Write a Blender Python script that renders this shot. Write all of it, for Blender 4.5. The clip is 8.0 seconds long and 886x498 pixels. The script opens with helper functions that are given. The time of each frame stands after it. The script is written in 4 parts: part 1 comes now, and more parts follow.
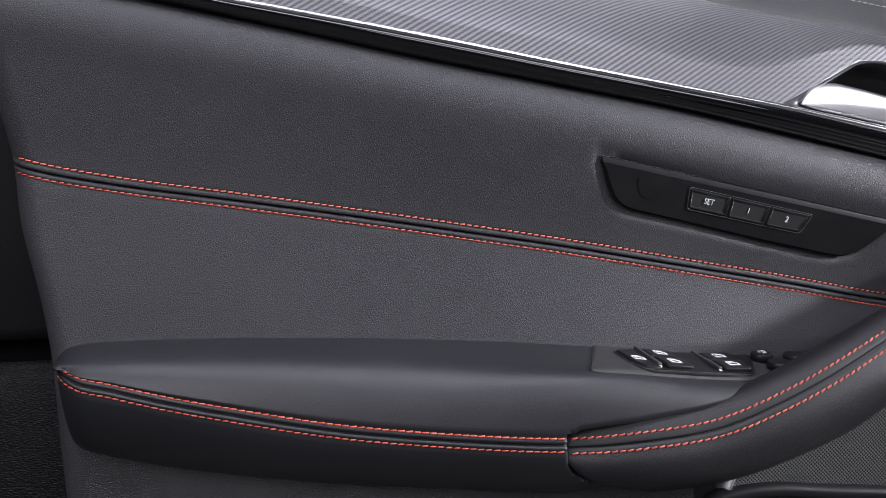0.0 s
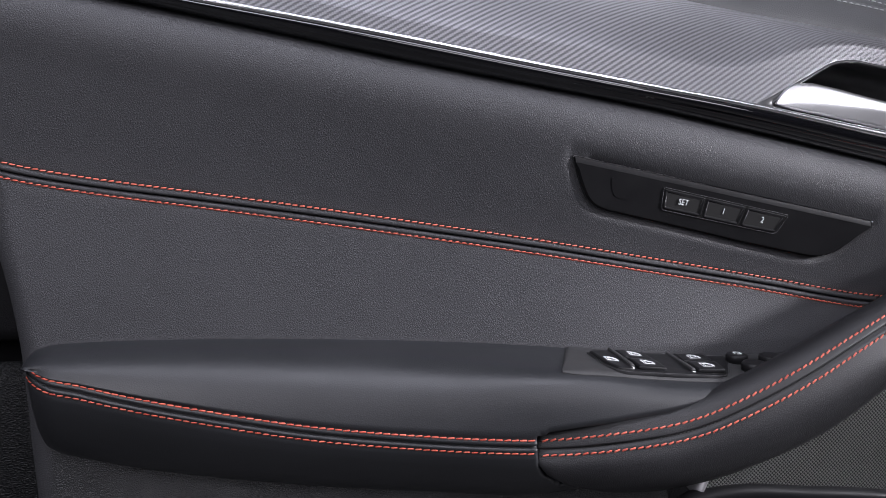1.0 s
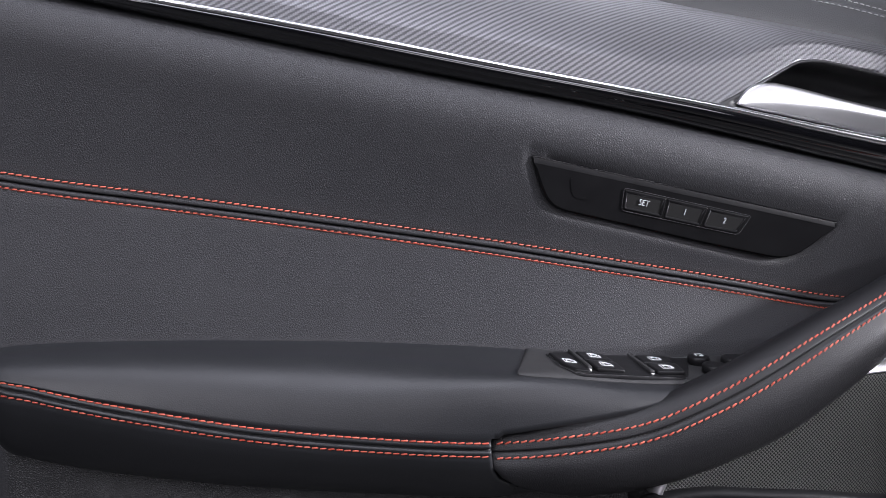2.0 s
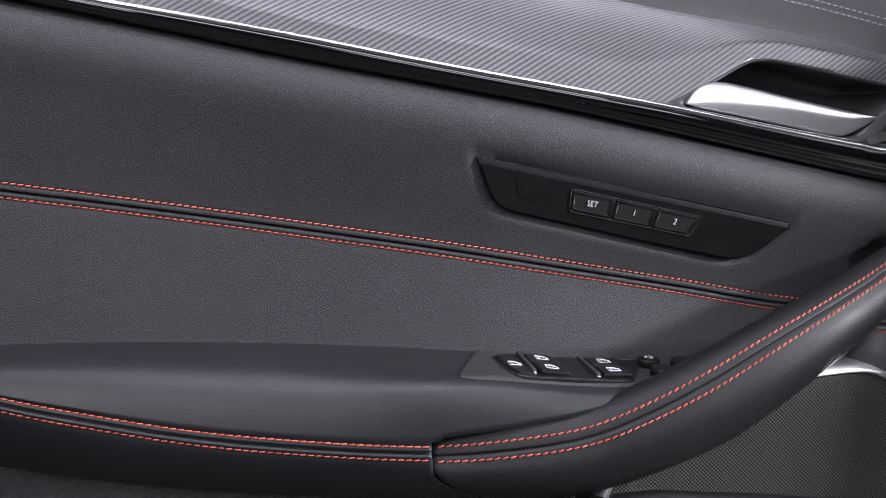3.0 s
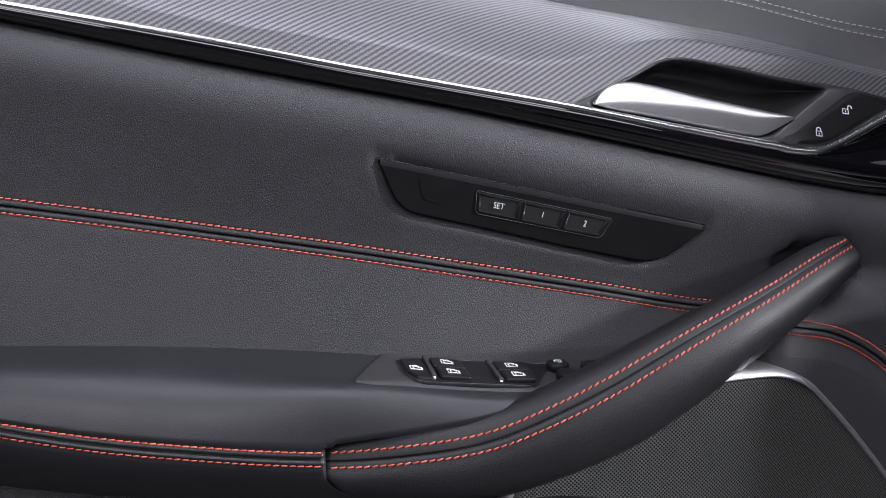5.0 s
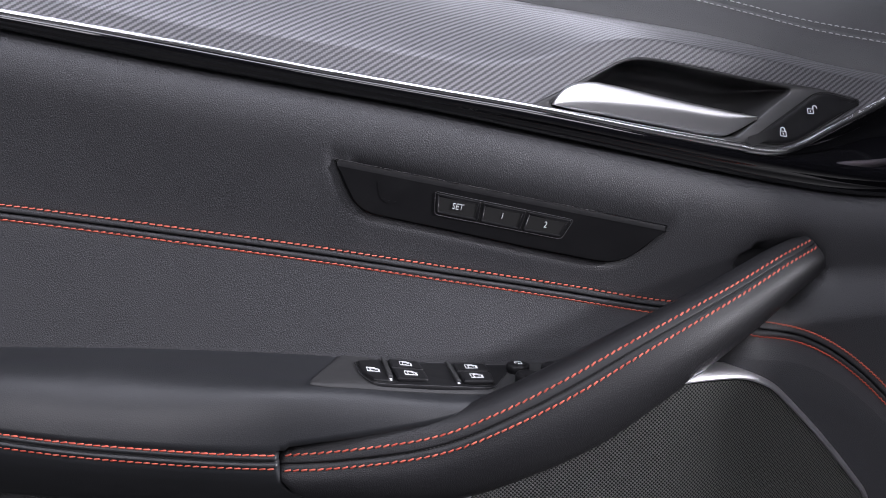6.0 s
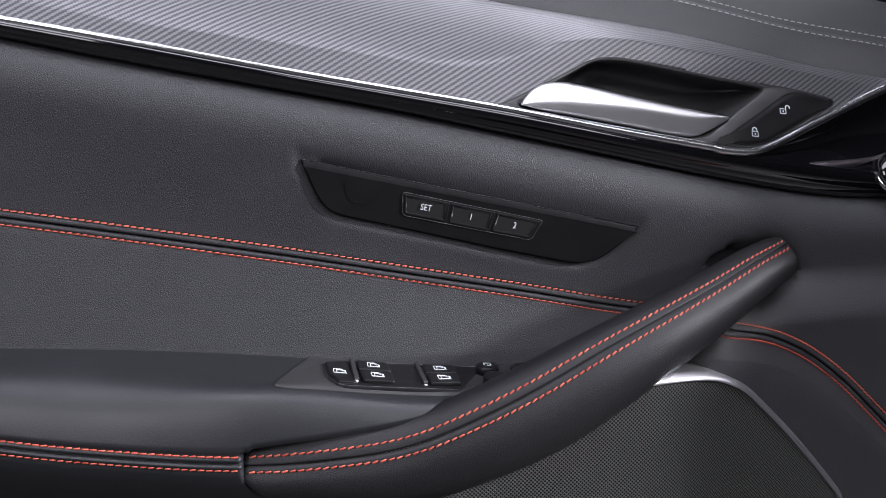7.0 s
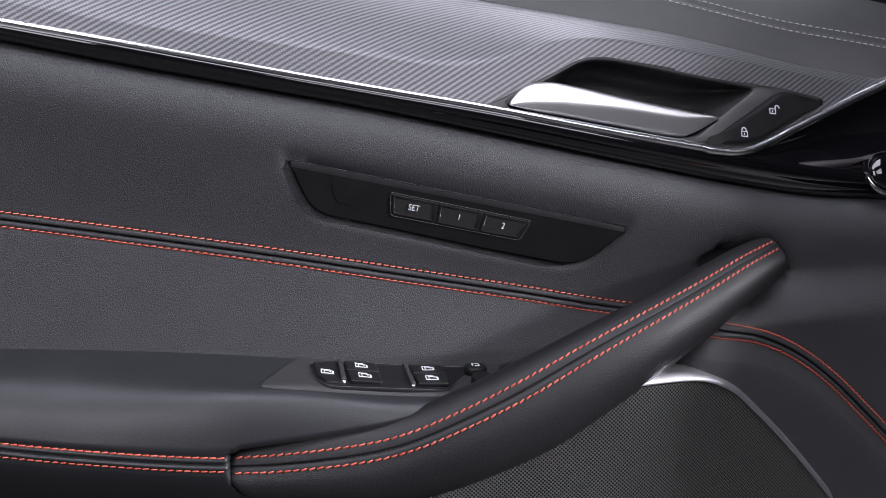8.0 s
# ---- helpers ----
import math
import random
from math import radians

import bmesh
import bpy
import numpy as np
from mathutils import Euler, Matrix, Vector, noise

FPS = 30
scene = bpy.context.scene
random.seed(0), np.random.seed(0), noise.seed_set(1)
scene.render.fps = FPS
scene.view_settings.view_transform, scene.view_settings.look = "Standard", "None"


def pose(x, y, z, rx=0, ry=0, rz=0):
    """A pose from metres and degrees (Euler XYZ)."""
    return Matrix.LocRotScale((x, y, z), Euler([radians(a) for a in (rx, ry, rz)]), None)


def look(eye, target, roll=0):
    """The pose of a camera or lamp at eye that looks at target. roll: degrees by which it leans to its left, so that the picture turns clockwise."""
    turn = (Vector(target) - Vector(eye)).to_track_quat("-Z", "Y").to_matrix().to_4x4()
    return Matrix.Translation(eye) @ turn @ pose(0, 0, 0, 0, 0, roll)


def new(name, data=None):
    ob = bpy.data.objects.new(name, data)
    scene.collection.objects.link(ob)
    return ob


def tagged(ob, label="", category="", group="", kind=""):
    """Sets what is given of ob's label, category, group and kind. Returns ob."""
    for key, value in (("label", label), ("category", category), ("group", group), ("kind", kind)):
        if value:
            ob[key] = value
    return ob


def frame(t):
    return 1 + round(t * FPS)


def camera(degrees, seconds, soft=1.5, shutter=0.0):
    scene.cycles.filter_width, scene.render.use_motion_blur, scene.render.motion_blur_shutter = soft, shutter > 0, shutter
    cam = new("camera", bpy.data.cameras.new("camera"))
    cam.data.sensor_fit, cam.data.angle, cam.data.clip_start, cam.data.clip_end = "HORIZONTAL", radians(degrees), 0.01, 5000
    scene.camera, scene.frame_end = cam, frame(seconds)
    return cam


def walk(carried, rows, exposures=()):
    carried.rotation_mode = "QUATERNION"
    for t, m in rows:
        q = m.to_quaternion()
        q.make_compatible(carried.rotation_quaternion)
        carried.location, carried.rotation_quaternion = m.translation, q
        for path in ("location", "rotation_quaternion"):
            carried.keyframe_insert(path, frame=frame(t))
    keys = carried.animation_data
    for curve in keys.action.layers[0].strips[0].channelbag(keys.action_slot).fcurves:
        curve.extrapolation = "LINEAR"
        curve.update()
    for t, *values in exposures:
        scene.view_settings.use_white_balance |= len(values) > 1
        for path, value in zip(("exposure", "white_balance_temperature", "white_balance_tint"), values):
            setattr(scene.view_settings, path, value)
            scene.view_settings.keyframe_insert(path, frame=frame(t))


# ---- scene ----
cam = camera(57.135, 8.0, soft=0.9)
PATH = [
    (0, (0.02900, 0.03500, 0.86600), (0.23293, 0.99568, 0.67756), 0.000),
    (0.5, (0.03283, 0.03474, 0.86623), (0.23608, 0.99545, 0.67722), -0.003),
    (1, (0.04460, 0.03392, 0.86693), (0.24576, 0.99473, 0.67619), -0.014),
    (1.5, (0.05504, 0.03321, 0.86756), (0.25434, 0.99410, 0.67528), -0.025),
    (3, (0.09841, 0.03022, 0.87015), (0.29007, 0.99138, 0.67157), -0.076),
    (3.5, (0.11103, 0.02935, 0.87091), (0.30049, 0.99057, 0.67052), -0.093),
    (4, (0.12411, 0.02845, 0.87169), (0.31129, 0.98973, 0.66943), -0.112),
    (4.5, (0.13684, 0.02757, 0.87245), (0.32181, 0.98889, 0.66839), -0.131),
    (5, (0.15154, 0.02656, 0.87333), (0.33398, 0.98792, 0.66719), -0.155),
    (6.5, (0.18338, 0.02436, 0.87523), (0.36037, 0.98579, 0.66466), -0.212),
    (7, (0.19164, 0.02380, 0.87573), (0.36721, 0.98523, 0.66401), -0.228),
    (7.5, (0.19572, 0.02351, 0.87597), (0.37060, 0.98495, 0.66369), -0.236),
    (8, (0.19818, 0.02334, 0.87612), (0.37265, 0.98478, 0.66350), -0.241),
]
walk(cam, [(t, look(eye, target, roll)) for t, eye, target, roll in PATH])

# ---- light: invented area lamps in a made-up hall, only their reflections show ----
world = bpy.data.worlds.new("hall_light")
scene.world = world
world.use_nodes = True
world.node_tree.nodes["Background"].inputs[0].default_value = (0.75, 0.85, 1.0, 1)
world.node_tree.nodes["Background"].inputs[1].default_value = 0.015


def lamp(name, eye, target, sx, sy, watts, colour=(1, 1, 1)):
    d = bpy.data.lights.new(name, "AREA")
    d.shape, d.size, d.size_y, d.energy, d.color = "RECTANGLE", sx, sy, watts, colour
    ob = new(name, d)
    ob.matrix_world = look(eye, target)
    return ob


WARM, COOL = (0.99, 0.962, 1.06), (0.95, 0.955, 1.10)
# added fill, no such lamp known; brightens the left end of the panels
lamp("fill_left", (-0.9, -0.8, 1.5), (-0.1, 0.43, 0.78), 0.9, 0.9, 12, WARM)
# added so that the lever and lower carbon reflect something bright
lamp("fill_lever", (0.60, -0.75, 1.60), (0.33, 0.43, 0.86), 1.1, 0.45, 6, WARM)
# unseen; overhead light inferred from the bright roll of the armrest
lamp("fill_overhead", (0.05, -0.05, 2.3), (0.05, 0.40, 0.7), 2.0, 0.8, 25, COOL)
# unseen; stands for light from beyond the door, inferred from the carbon's sheen
lamp("fill_beyond_door", (0.2, 1.6, 2.2), (0.25, 0.45, 0.9), 2.2, 0.8, 24, COOL)
# small unseen key lamp, placed to cast the pull handle's shadow
lamp("key_from_ahead", (1.40, 0.01, 1.11), (0.20, 0.43, 0.78), 0.13, 0.13, 36, (0.98, 0.965, 1.05))
scene.view_settings.exposure = 0.0


# ---- materials ----
def material(name, colour, rough=0.5, metal=0.0, spec=0.5, coat=0.0):
    m = bpy.data.materials.new(name)
    m.use_nodes = True
    b = m.node_tree.nodes["Principled BSDF"]
    b.inputs["Base Color"].default_value = (*colour, 1)
    b.inputs["Roughness"].default_value = rough
    b.inputs["Metallic"].default_value = metal
    b.inputs["Specular IOR Level"].default_value = spec
    b.inputs["Coat Weight"].default_value = coat
    b.inputs["Coat Roughness"].default_value = 0.03
    return m


def node(m, kind, **values):
    n = m.node_tree.nodes.new(kind)
    for k, v in values.items():
        n.inputs[k].default_value = v
    return n


def wire(m, a, out, b, inp):
    m.node_tree.links.new(a.outputs[out], b.inputs[inp])


def bsdf(m):
    return m.node_tree.nodes["Principled BSDF"]


def mottled(m, low, high, scale, rough_low, rough_high):
    """Slow variation of colour and gloss at two sizes."""
    co = node(m, "ShaderNodeTexCoord")
    n1 = node(m, "ShaderNodeTexNoise", Scale=scale, Detail=6.0, Roughness=0.62)
    wire(m, co, "Object", n1, "Vector")
    ramp = node(m, "ShaderNodeMix")
    ramp.data_type = "RGBA"
    ramp.inputs[6].default_value, ramp.inputs[7].default_value = (*low, 1), (*high, 1)
    wire(m, n1, 0, ramp, 0)
    m.node_tree.links.new(ramp.outputs[2], bsdf(m).inputs["Base Color"])
    mr = node(m, "ShaderNodeMapRange")
    mr.inputs[1].default_value, mr.inputs[2].default_value = 0.3, 0.7
    mr.inputs[3].default_value, mr.inputs[4].default_value = rough_low, rough_high
    wire(m, n1, 0, mr, 0)
    wire(m, mr, 0, bsdf(m), "Roughness")
    return co


def calc(m, op, *args):
    """A math node fed with sockets or numbers; returns its output."""
    n = m.node_tree.nodes.new("ShaderNodeMath")
    n.operation = op
    for k, a in enumerate(args):
        if isinstance(a, (int, float)):
            n.inputs[k].default_value = a
        else:
            m.node_tree.links.new(a, n.inputs[k])
    return n.outputs[0]


def leather(name, low, high, rough, cell, strength, spec=0.5, stretch=(0.8, 1, 1.15)):
    """Pebbled hide: rounded grains of about 1/cell metres with narrow creases, over slow waves and fine pores."""
    m = material(name, low, rough, 0, spec)
    co = mottled(m, low, high, 22.0, rough - 0.04, rough + 0.05)
    mp = node(m, "ShaderNodeMapping")
    mp.inputs["Scale"].default_value = stretch
    mp.inputs["Rotation"].default_value = (0, radians(25), 0)
    wire(m, co, "Object", mp, "Vector")
    warp = node(m, "ShaderNodeTexNoise", Scale=cell * 0.6, Detail=2.0)
    wire(m, mp, 0, warp, "Vector")
    add = node(m, "ShaderNodeVectorMath")
    add.operation = "MULTIPLY_ADD"
    add.inputs[1].default_value = (0.9 / cell,) * 3
    wire(m, warp, "Color", add, 0)
    wire(m, mp, 0, add, 2)
    v = node(m, "ShaderNodeTexVoronoi", Scale=cell, Randomness=1.0)
    v.feature = "DISTANCE_TO_EDGE"
    wire(m, add, 0, v, "Vector")
    crease = node(m, "ShaderNodeMapRange")
    crease.interpolation_type = "SMOOTHSTEP"
    crease.inputs[1].default_value, crease.inputs[2].default_value = 0.0, 0.32
    wire(m, v, "Distance", crease, 0)
    fine = node(m, "ShaderNodeTexNoise", Scale=cell * 1.8, Detail=3.0)
    wire(m, mp, 0, fine, "Vector")
    patch = node(m, "ShaderNodeTexNoise", Scale=90.0, Detail=3.0)
    wire(m, co, "Object", patch, "Vector")
    depth = calc(m, "MULTIPLY_ADD", patch.outputs[0], 1.1, 0.35)
    height = calc(m, "ADD", calc(m, "MULTIPLY", crease.outputs[0], depth), calc(m, "MULTIPLY", fine.outputs[0], 0.5))
    bump = node(m, "ShaderNodeBump", Strength=strength, Distance=0.22 / cell)
    m.node_tree.links.new(height, bump.inputs["Height"])
    wire(m, bump, 0, bsdf(m), "Normal")
    return m


M_LEATHER = leather("grained_leather", (0.040, 0.0405, 0.0440), (0.051, 0.0515, 0.0555), 0.49, 1050, 0.56, 0.36)
M_SOFT = leather("smooth_leather", (0.015, 0.016, 0.018), (0.021, 0.022, 0.025), 0.40, 1100, 0.15)
M_GRIP = leather("wrapped_leather", (0.012, 0.012, 0.0135), (0.018, 0.018, 0.020), 0.49, 1050, 0.30, 0.36)
M_SILL = leather("sill_leather", (0.034, 0.035, 0.037), (0.042, 0.043, 0.045), 0.50, 900, 0.3)
M_LOWER = leather("moulded_plastic", (0.030, 0.031, 0.033), (0.040, 0.041, 0.043), 0.46, 900, 0.9)
M_PILLAR = leather("pillar_plastic", (0.006, 0.006, 0.007), (0.010, 0.010, 0.011), 0.6, 800, 0.2, 0.12)
M_POST = leather("grained_pillar_plastic", (0.005, 0.0053, 0.006), (0.008, 0.0084, 0.009), 0.5, 750, 1.2, 0.18, (0.5, 1, 1.2))
M_BOWL = material("bowl_plastic", (0.03, 0.03, 0.031), 0.36, 0, 0.5)
mottled(M_BOWL, (0.026, 0.026, 0.027), (0.036, 0.036, 0.037), 90, 0.32, 0.42)
M_SATIN = material("satin_black_plastic", (0.007, 0.007, 0.0075), 0.40, 0, 0.16)
mottled(M_SATIN, (0.007, 0.007, 0.008), (0.012, 0.012, 0.013), 90, 0.40, 0.50)
M_PLATE = material("switch_plate_plastic", (0.03, 0.03, 0.031), 0.5, 0, 0.4)
mottled(M_PLATE, (0.026, 0.026, 0.027), (0.034, 0.034, 0.035), 120, 0.46, 0.56)
M_KEY = material("key_plastic", (0.006, 0.006, 0.0065), 0.44, 0, 0.18)
mottled(M_KEY, (0.008, 0.008, 0.009), (0.014, 0.014, 0.015), 120, 0.32, 0.42)
# lighter grey, slightly metallic, for the key and bezel rims
M_RIM = material("grey_gloss_edge", (0.10, 0.10, 0.105), 0.25, 0.3, 0.5)
M_GAP = material("dark_gap", (0.004, 0.004, 0.004), 0.8)
M_PIANO = material("piano_black", (0.004, 0.004, 0.005), 0.06, 0, 0.5, 1.0)
# pale metal in place of the bright band that the piano black reflects
M_FOLD = material("reflection_metal", (0.34, 0.30, 0.33), 0.38, 1.0)
M_CHROME = material("bright_chrome", (0.92, 0.92, 0.94), 0.22, 1.0)
M_LEVER = material("satin_chrome", (0.82, 0.82, 0.84), 0.34, 1.0)
M_RING = material("brushed_silver", (0.86, 0.84, 0.87), 0.45, 1.0)
M_WHITE = material("printed_white", (0.8, 0.82, 0.84), 0.6)
M_RED = material("red_thread", (0.50, 0.088, 0.065), 0.5)
M_GREY = material("grey_thread", (0.34, 0.34, 0.34), 0.6)
M_BLACK = material("black_thread", (0.008, 0.008, 0.009), 0.6)
M_FLOOR = material("hall_floor", (0.10, 0.10, 0.10), 0.5)
mottled(M_FLOOR, (0.016, 0.016, 0.016), (0.026, 0.026, 0.026), 3, 0.4, 0.6)
M_WALL = material("hall_wall", (0.30, 0.30, 0.31), 0.8)
mottled(M_WALL, (0.045, 0.045, 0.048), (0.065, 0.065, 0.068), 2, 0.7, 0.9)


def thread(m, dark, light):
    """Twisted yarn: each stitch its own shade, with fine slanting plies."""
    info = node(m, "ShaderNodeObjectInfo")
    mix = node(m, "ShaderNodeMix")
    mix.data_type = "RGBA"
    mix.inputs[6].default_value, mix.inputs[7].default_value = (*dark, 1), (*light, 1)
    wire(m, info, "Random", mix, 0)
    m.node_tree.links.new(mix.outputs[2], bsdf(m).inputs["Base Color"])


thread(M_RED, (0.46, 0.06, 0.035), (0.66, 0.14, 0.09))


def carbon(name):
    """2x2 twill: warp and weft tows, each two over and two under, under a satin lacquer; fibres gloss across their run."""
    m = material(name, (0.1, 0.1, 0.105), 0.36, 0.55, 0.5)
    co = node(m, "ShaderNodeTexCoord")
    sep = node(m, "ShaderNodeSeparateXYZ")
    wire(m, co, "UV", sep, 0)
    u = calc(m, "DIVIDE", sep.outputs[0], 1.16)
    v = calc(m, "DIVIDE", sep.outputs[1], 0.66)
    i, j = calc(m, "FLOOR", u), calc(m, "FLOOR", v)
    step = calc(m, "FLOORED_MODULO", calc(m, "SUBTRACT", i, j), 4.0)
    over = calc(m, "LESS_THAN", step, 1.5)
    fu, fv = calc(m, "SUBTRACT", calc(m, "FRACT", u), 0.5), calc(m, "SUBTRACT", calc(m, "FRACT", v), 0.5)
    across = calc(m, "MULTIPLY", fu, fu)
    along = calc(m, "MULTIPLY", fv, fv)
    sel = node(m, "ShaderNodeMix")
    wire_in = m.node_tree.links.new
    wire_in(over, sel.inputs[0])
    wire_in(along, sel.inputs[2])
    wire_in(across, sel.inputs[3])
    tow = calc(m, "SUBTRACT", 1.0, calc(m, "MULTIPLY", sel.outputs[0], 3.2))
    mix = node(m, "ShaderNodeMix")
    mix.data_type = "RGBA"
    mix.inputs[6].default_value, mix.inputs[7].default_value = (0.075, 0.075, 0.08, 1), (0.20, 0.20, 0.212, 1)
    wire_in(over, mix.inputs[0])
    wire_in(mix.outputs[2], bsdf(m).inputs["Base Color"])
    tangent = node(m, "ShaderNodeTangent")
    tangent.direction_type = "UV_MAP"
    wire(m, tangent, 0, bsdf(m), "Tangent")
    bsdf(m).inputs["Anisotropic"].default_value = 0.55
    wire_in(calc(m, "MULTIPLY", over, 0.25), bsdf(m).inputs["Anisotropic Rotation"])
    bump = node(m, "ShaderNodeBump", Strength=0.45, Distance=0.00012)
    wire_in(tow, bump.inputs["Height"])
    wire(m, bump, 0, bsdf(m), "Normal")
    return m


M_CARBON = carbon("carbon_twill")


def grille_cloth(name):
    """Pressed mesh: rows of small holes, every second row offset by half."""
    m = material(name, (0.05, 0.05, 0.05), 0.45, 0.3)
    co = node(m, "ShaderNodeTexCoord")
    mp = node(m, "ShaderNodeMapping")
    mp.inputs["Rotation"].default_value = (0, 0, radians(45))
    wire(m, co, "UV", mp, "Vector")
    wx = node(m, "ShaderNodeTexWave", Scale=1.0)
    wx.bands_direction = "X"
    wy = node(m, "ShaderNodeTexWave", Scale=1.0)
    wy.bands_direction = "Y"
    wire(m, mp, 0, wx, "Vector")
    wire(m, mp, 0, wy, "Vector")
    mx = node(m, "ShaderNodeMath")
    mx.operation = "MULTIPLY"
    wire(m, wx, 1, mx, 0)
    wire(m, wy, 1, mx, 1)
    ramp = node(m, "ShaderNodeMapRange")
    ramp.inputs[1].default_value, ramp.inputs[2].default_value = 0.03, 0.28
    wire(m, mx, 0, ramp, 0)
    mix = node(m, "ShaderNodeMix")
    mix.data_type = "RGBA"
    mix.inputs[6].default_value, mix.inputs[7].default_value = (0.13, 0.13, 0.126, 1), (0.004, 0.006, 0.006, 1)
    wire(m, ramp, 0, mix, 0)
    m.node_tree.links.new(mix.outputs[2], bsdf(m).inputs["Base Color"])
    bump = node(m, "ShaderNodeBump", Strength=0.8, Distance=0.0004)
    bump.invert = True
    wire(m, ramp, 0, bump, "Height")
    wire(m, bump, 0, bsdf(m), "Normal")
    return m


M_GRILLE = grille_cloth("speaker_mesh")


# ---- building helpers ----
def spline(xs, ys):
    """A smooth curve through a few stations, straight beyond its ends."""
    xs, ys = np.array(xs, float), np.array(ys, float)
    g = np.gradient(ys, xs)

    def at(x):
        x = float(x)
        if x <= xs[0]:
            return ys[0] + g[0] * (x - xs[0])
        if x >= xs[-1]:
            return ys[-1] + g[-1] * (x - xs[-1])
        i = int(np.searchsorted(xs, x)) - 1
        h = xs[i + 1] - xs[i]
        t = (x - xs[i]) / h
        return ((2 * t ** 3 - 3 * t * t + 1) * ys[i] + (t ** 3 - 2 * t * t + t) * h * g[i]
                + (3 * t * t - 2 * t ** 3) * ys[i + 1] + (t ** 3 - t * t) * h * g[i + 1])
    return at


def ease(a, b, x):
    t = min(1.0, max(0.0, (x - a) / (b - a)))
    return t * t * (3 - 2 * t)


def link_mesh(name, verts, faces, mat, parent, label="", smooth=True, uv=None):
    me = bpy.data.meshes.new(name)
    me.from_pydata([tuple(v) for v in verts], [], faces)
    bm = bmesh.new()
    bm.from_mesh(me)
    bmesh.ops.recalc_face_normals(bm, faces=bm.faces)
    bm.to_mesh(me)
    bm.free()
    if smooth:
        me.polygons.foreach_set("use_smooth", [True] * len(me.polygons))
    if uv:
        layer = me.uv_layers.new(name="uv")
        for loop in me.loops:
            layer.data[loop.index].uv = uv[loop.vertex_index]
    me.materials.append(mat)
    ob = new(name, me)
    if parent is not None:
        ob.parent = parent
    if label:
        tagged(ob, label)
    return ob


def sheet(name, columns, mat, parent, label="", uv=None, closed=False):
    """A surface from equal columns of points; closed joins each column's end to its start."""
    rows = len(columns[0])
    verts = [p for c in columns for p in c]
    faces = []
    for i in range(len(columns) - 1):
        for j in range(rows if closed else rows - 1):
            k = (j + 1) % rows
            faces.append((i * rows + j, (i + 1) * rows + j, (i + 1) * rows + k, i * rows + k))
    if closed:
        faces.append(tuple(range(rows)))
        faces.append(tuple((len(columns) - 1) * rows + j for j in reversed(range(rows))))
    flat = [q for c in uv for q in c] if uv else None
    return link_mesh(name, verts, faces, mat, parent, label, uv=flat)


def rounded(points, radius, seg=5):
    """A closed 2D outline with its corners rounded; radius: one for all, or one a corner."""
    out, n = [], len(points)
    for i in range(n):
        r = radius[i] if isinstance(radius, (list, tuple)) else radius
        p, a, b = Vector(points[i]), Vector(points[i - 1]), Vector(points[(i + 1) % n])
        da, db = (a - p), (b - p)
        r1 = min(r, da.length * 0.48, db.length * 0.48)
        s, e = p + da.normalized() * r1, p + db.normalized() * r1
        for k in range(seg + 1):
            t = k / seg
            out.append(tuple(s.lerp(p, t).lerp(p.lerp(e, t), t)))
    return out


def inset(points, d):
    """The outline moved inwards by d."""
    n = len(points)
    area = sum(points[i - 1][0] * points[i][1] - points[i][0] * points[i - 1][1] for i in range(n))
    s = 1 if area > 0 else -1
    out = []
    for i in range(n):
        a, b = Vector(points[i - 1]), Vector(points[(i + 1) % n])
        t = (b - a).normalized()
        out.append((points[i][0] - s * t.y * d, points[i][1] + s * t.x * d))
    return out


def plaque(name, rings, place, mat, parent, label="", uvscale=None, back=True):
    """A moulded piece: 2D outlines with heights, joined ring to ring and capped. place(u, v, height) gives the point."""
    n = len(rings[0][0])
    verts, uv = [], []
    for outline, h in rings:
        for u, v in outline:
            verts.append(place(u, v, h))
            uv.append((u * (uvscale or 1), v * (uvscale or 1)))
    faces = []
    for r in range(len(rings) - 1):
        for j in range(n):
            k = (j + 1) % n
            faces.append((r * n + j, r * n + k, (r + 1) * n + k, (r + 1) * n + j))
    faces.append(tuple((len(rings) - 1) * n + j for j in range(n)))
    if back:
        faces.append(tuple(reversed(range(n))))
    ob = link_mesh(name, verts, faces, mat, parent, label, smooth=False, uv=uv if uvscale else None)
    me = ob.data
    flags = [p.loop_total == 4 and p.index < n * (len(rings) - 1) for p in me.polygons]
    me.polygons.foreach_set("use_smooth", flags)
    return ob


def tube(name, path, radii, mat, parent, label="", sides=10, squash=1.0):
    """A round bar along a path of points, closed at its ends."""
    cols = []
    for i, p in enumerate(path):
        p = Vector(p)
        t = (Vector(path[min(i + 1, len(path) - 1)]) - Vector(path[max(i - 1, 0)])).normalized()
        up = Vector((0, -1, 0))
        side = t.cross(up).normalized()
        up = side.cross(t)
        r = radii(i / (len(path) - 1)) if callable(radii) else radii
        cols.append([p + side * math.cos(a) * r + up * math.sin(a) * r * squash
                     for a in (2 * math.pi * k / sides for k in range(sides))])
    return sheet(name, cols, mat, parent, label, closed=True)


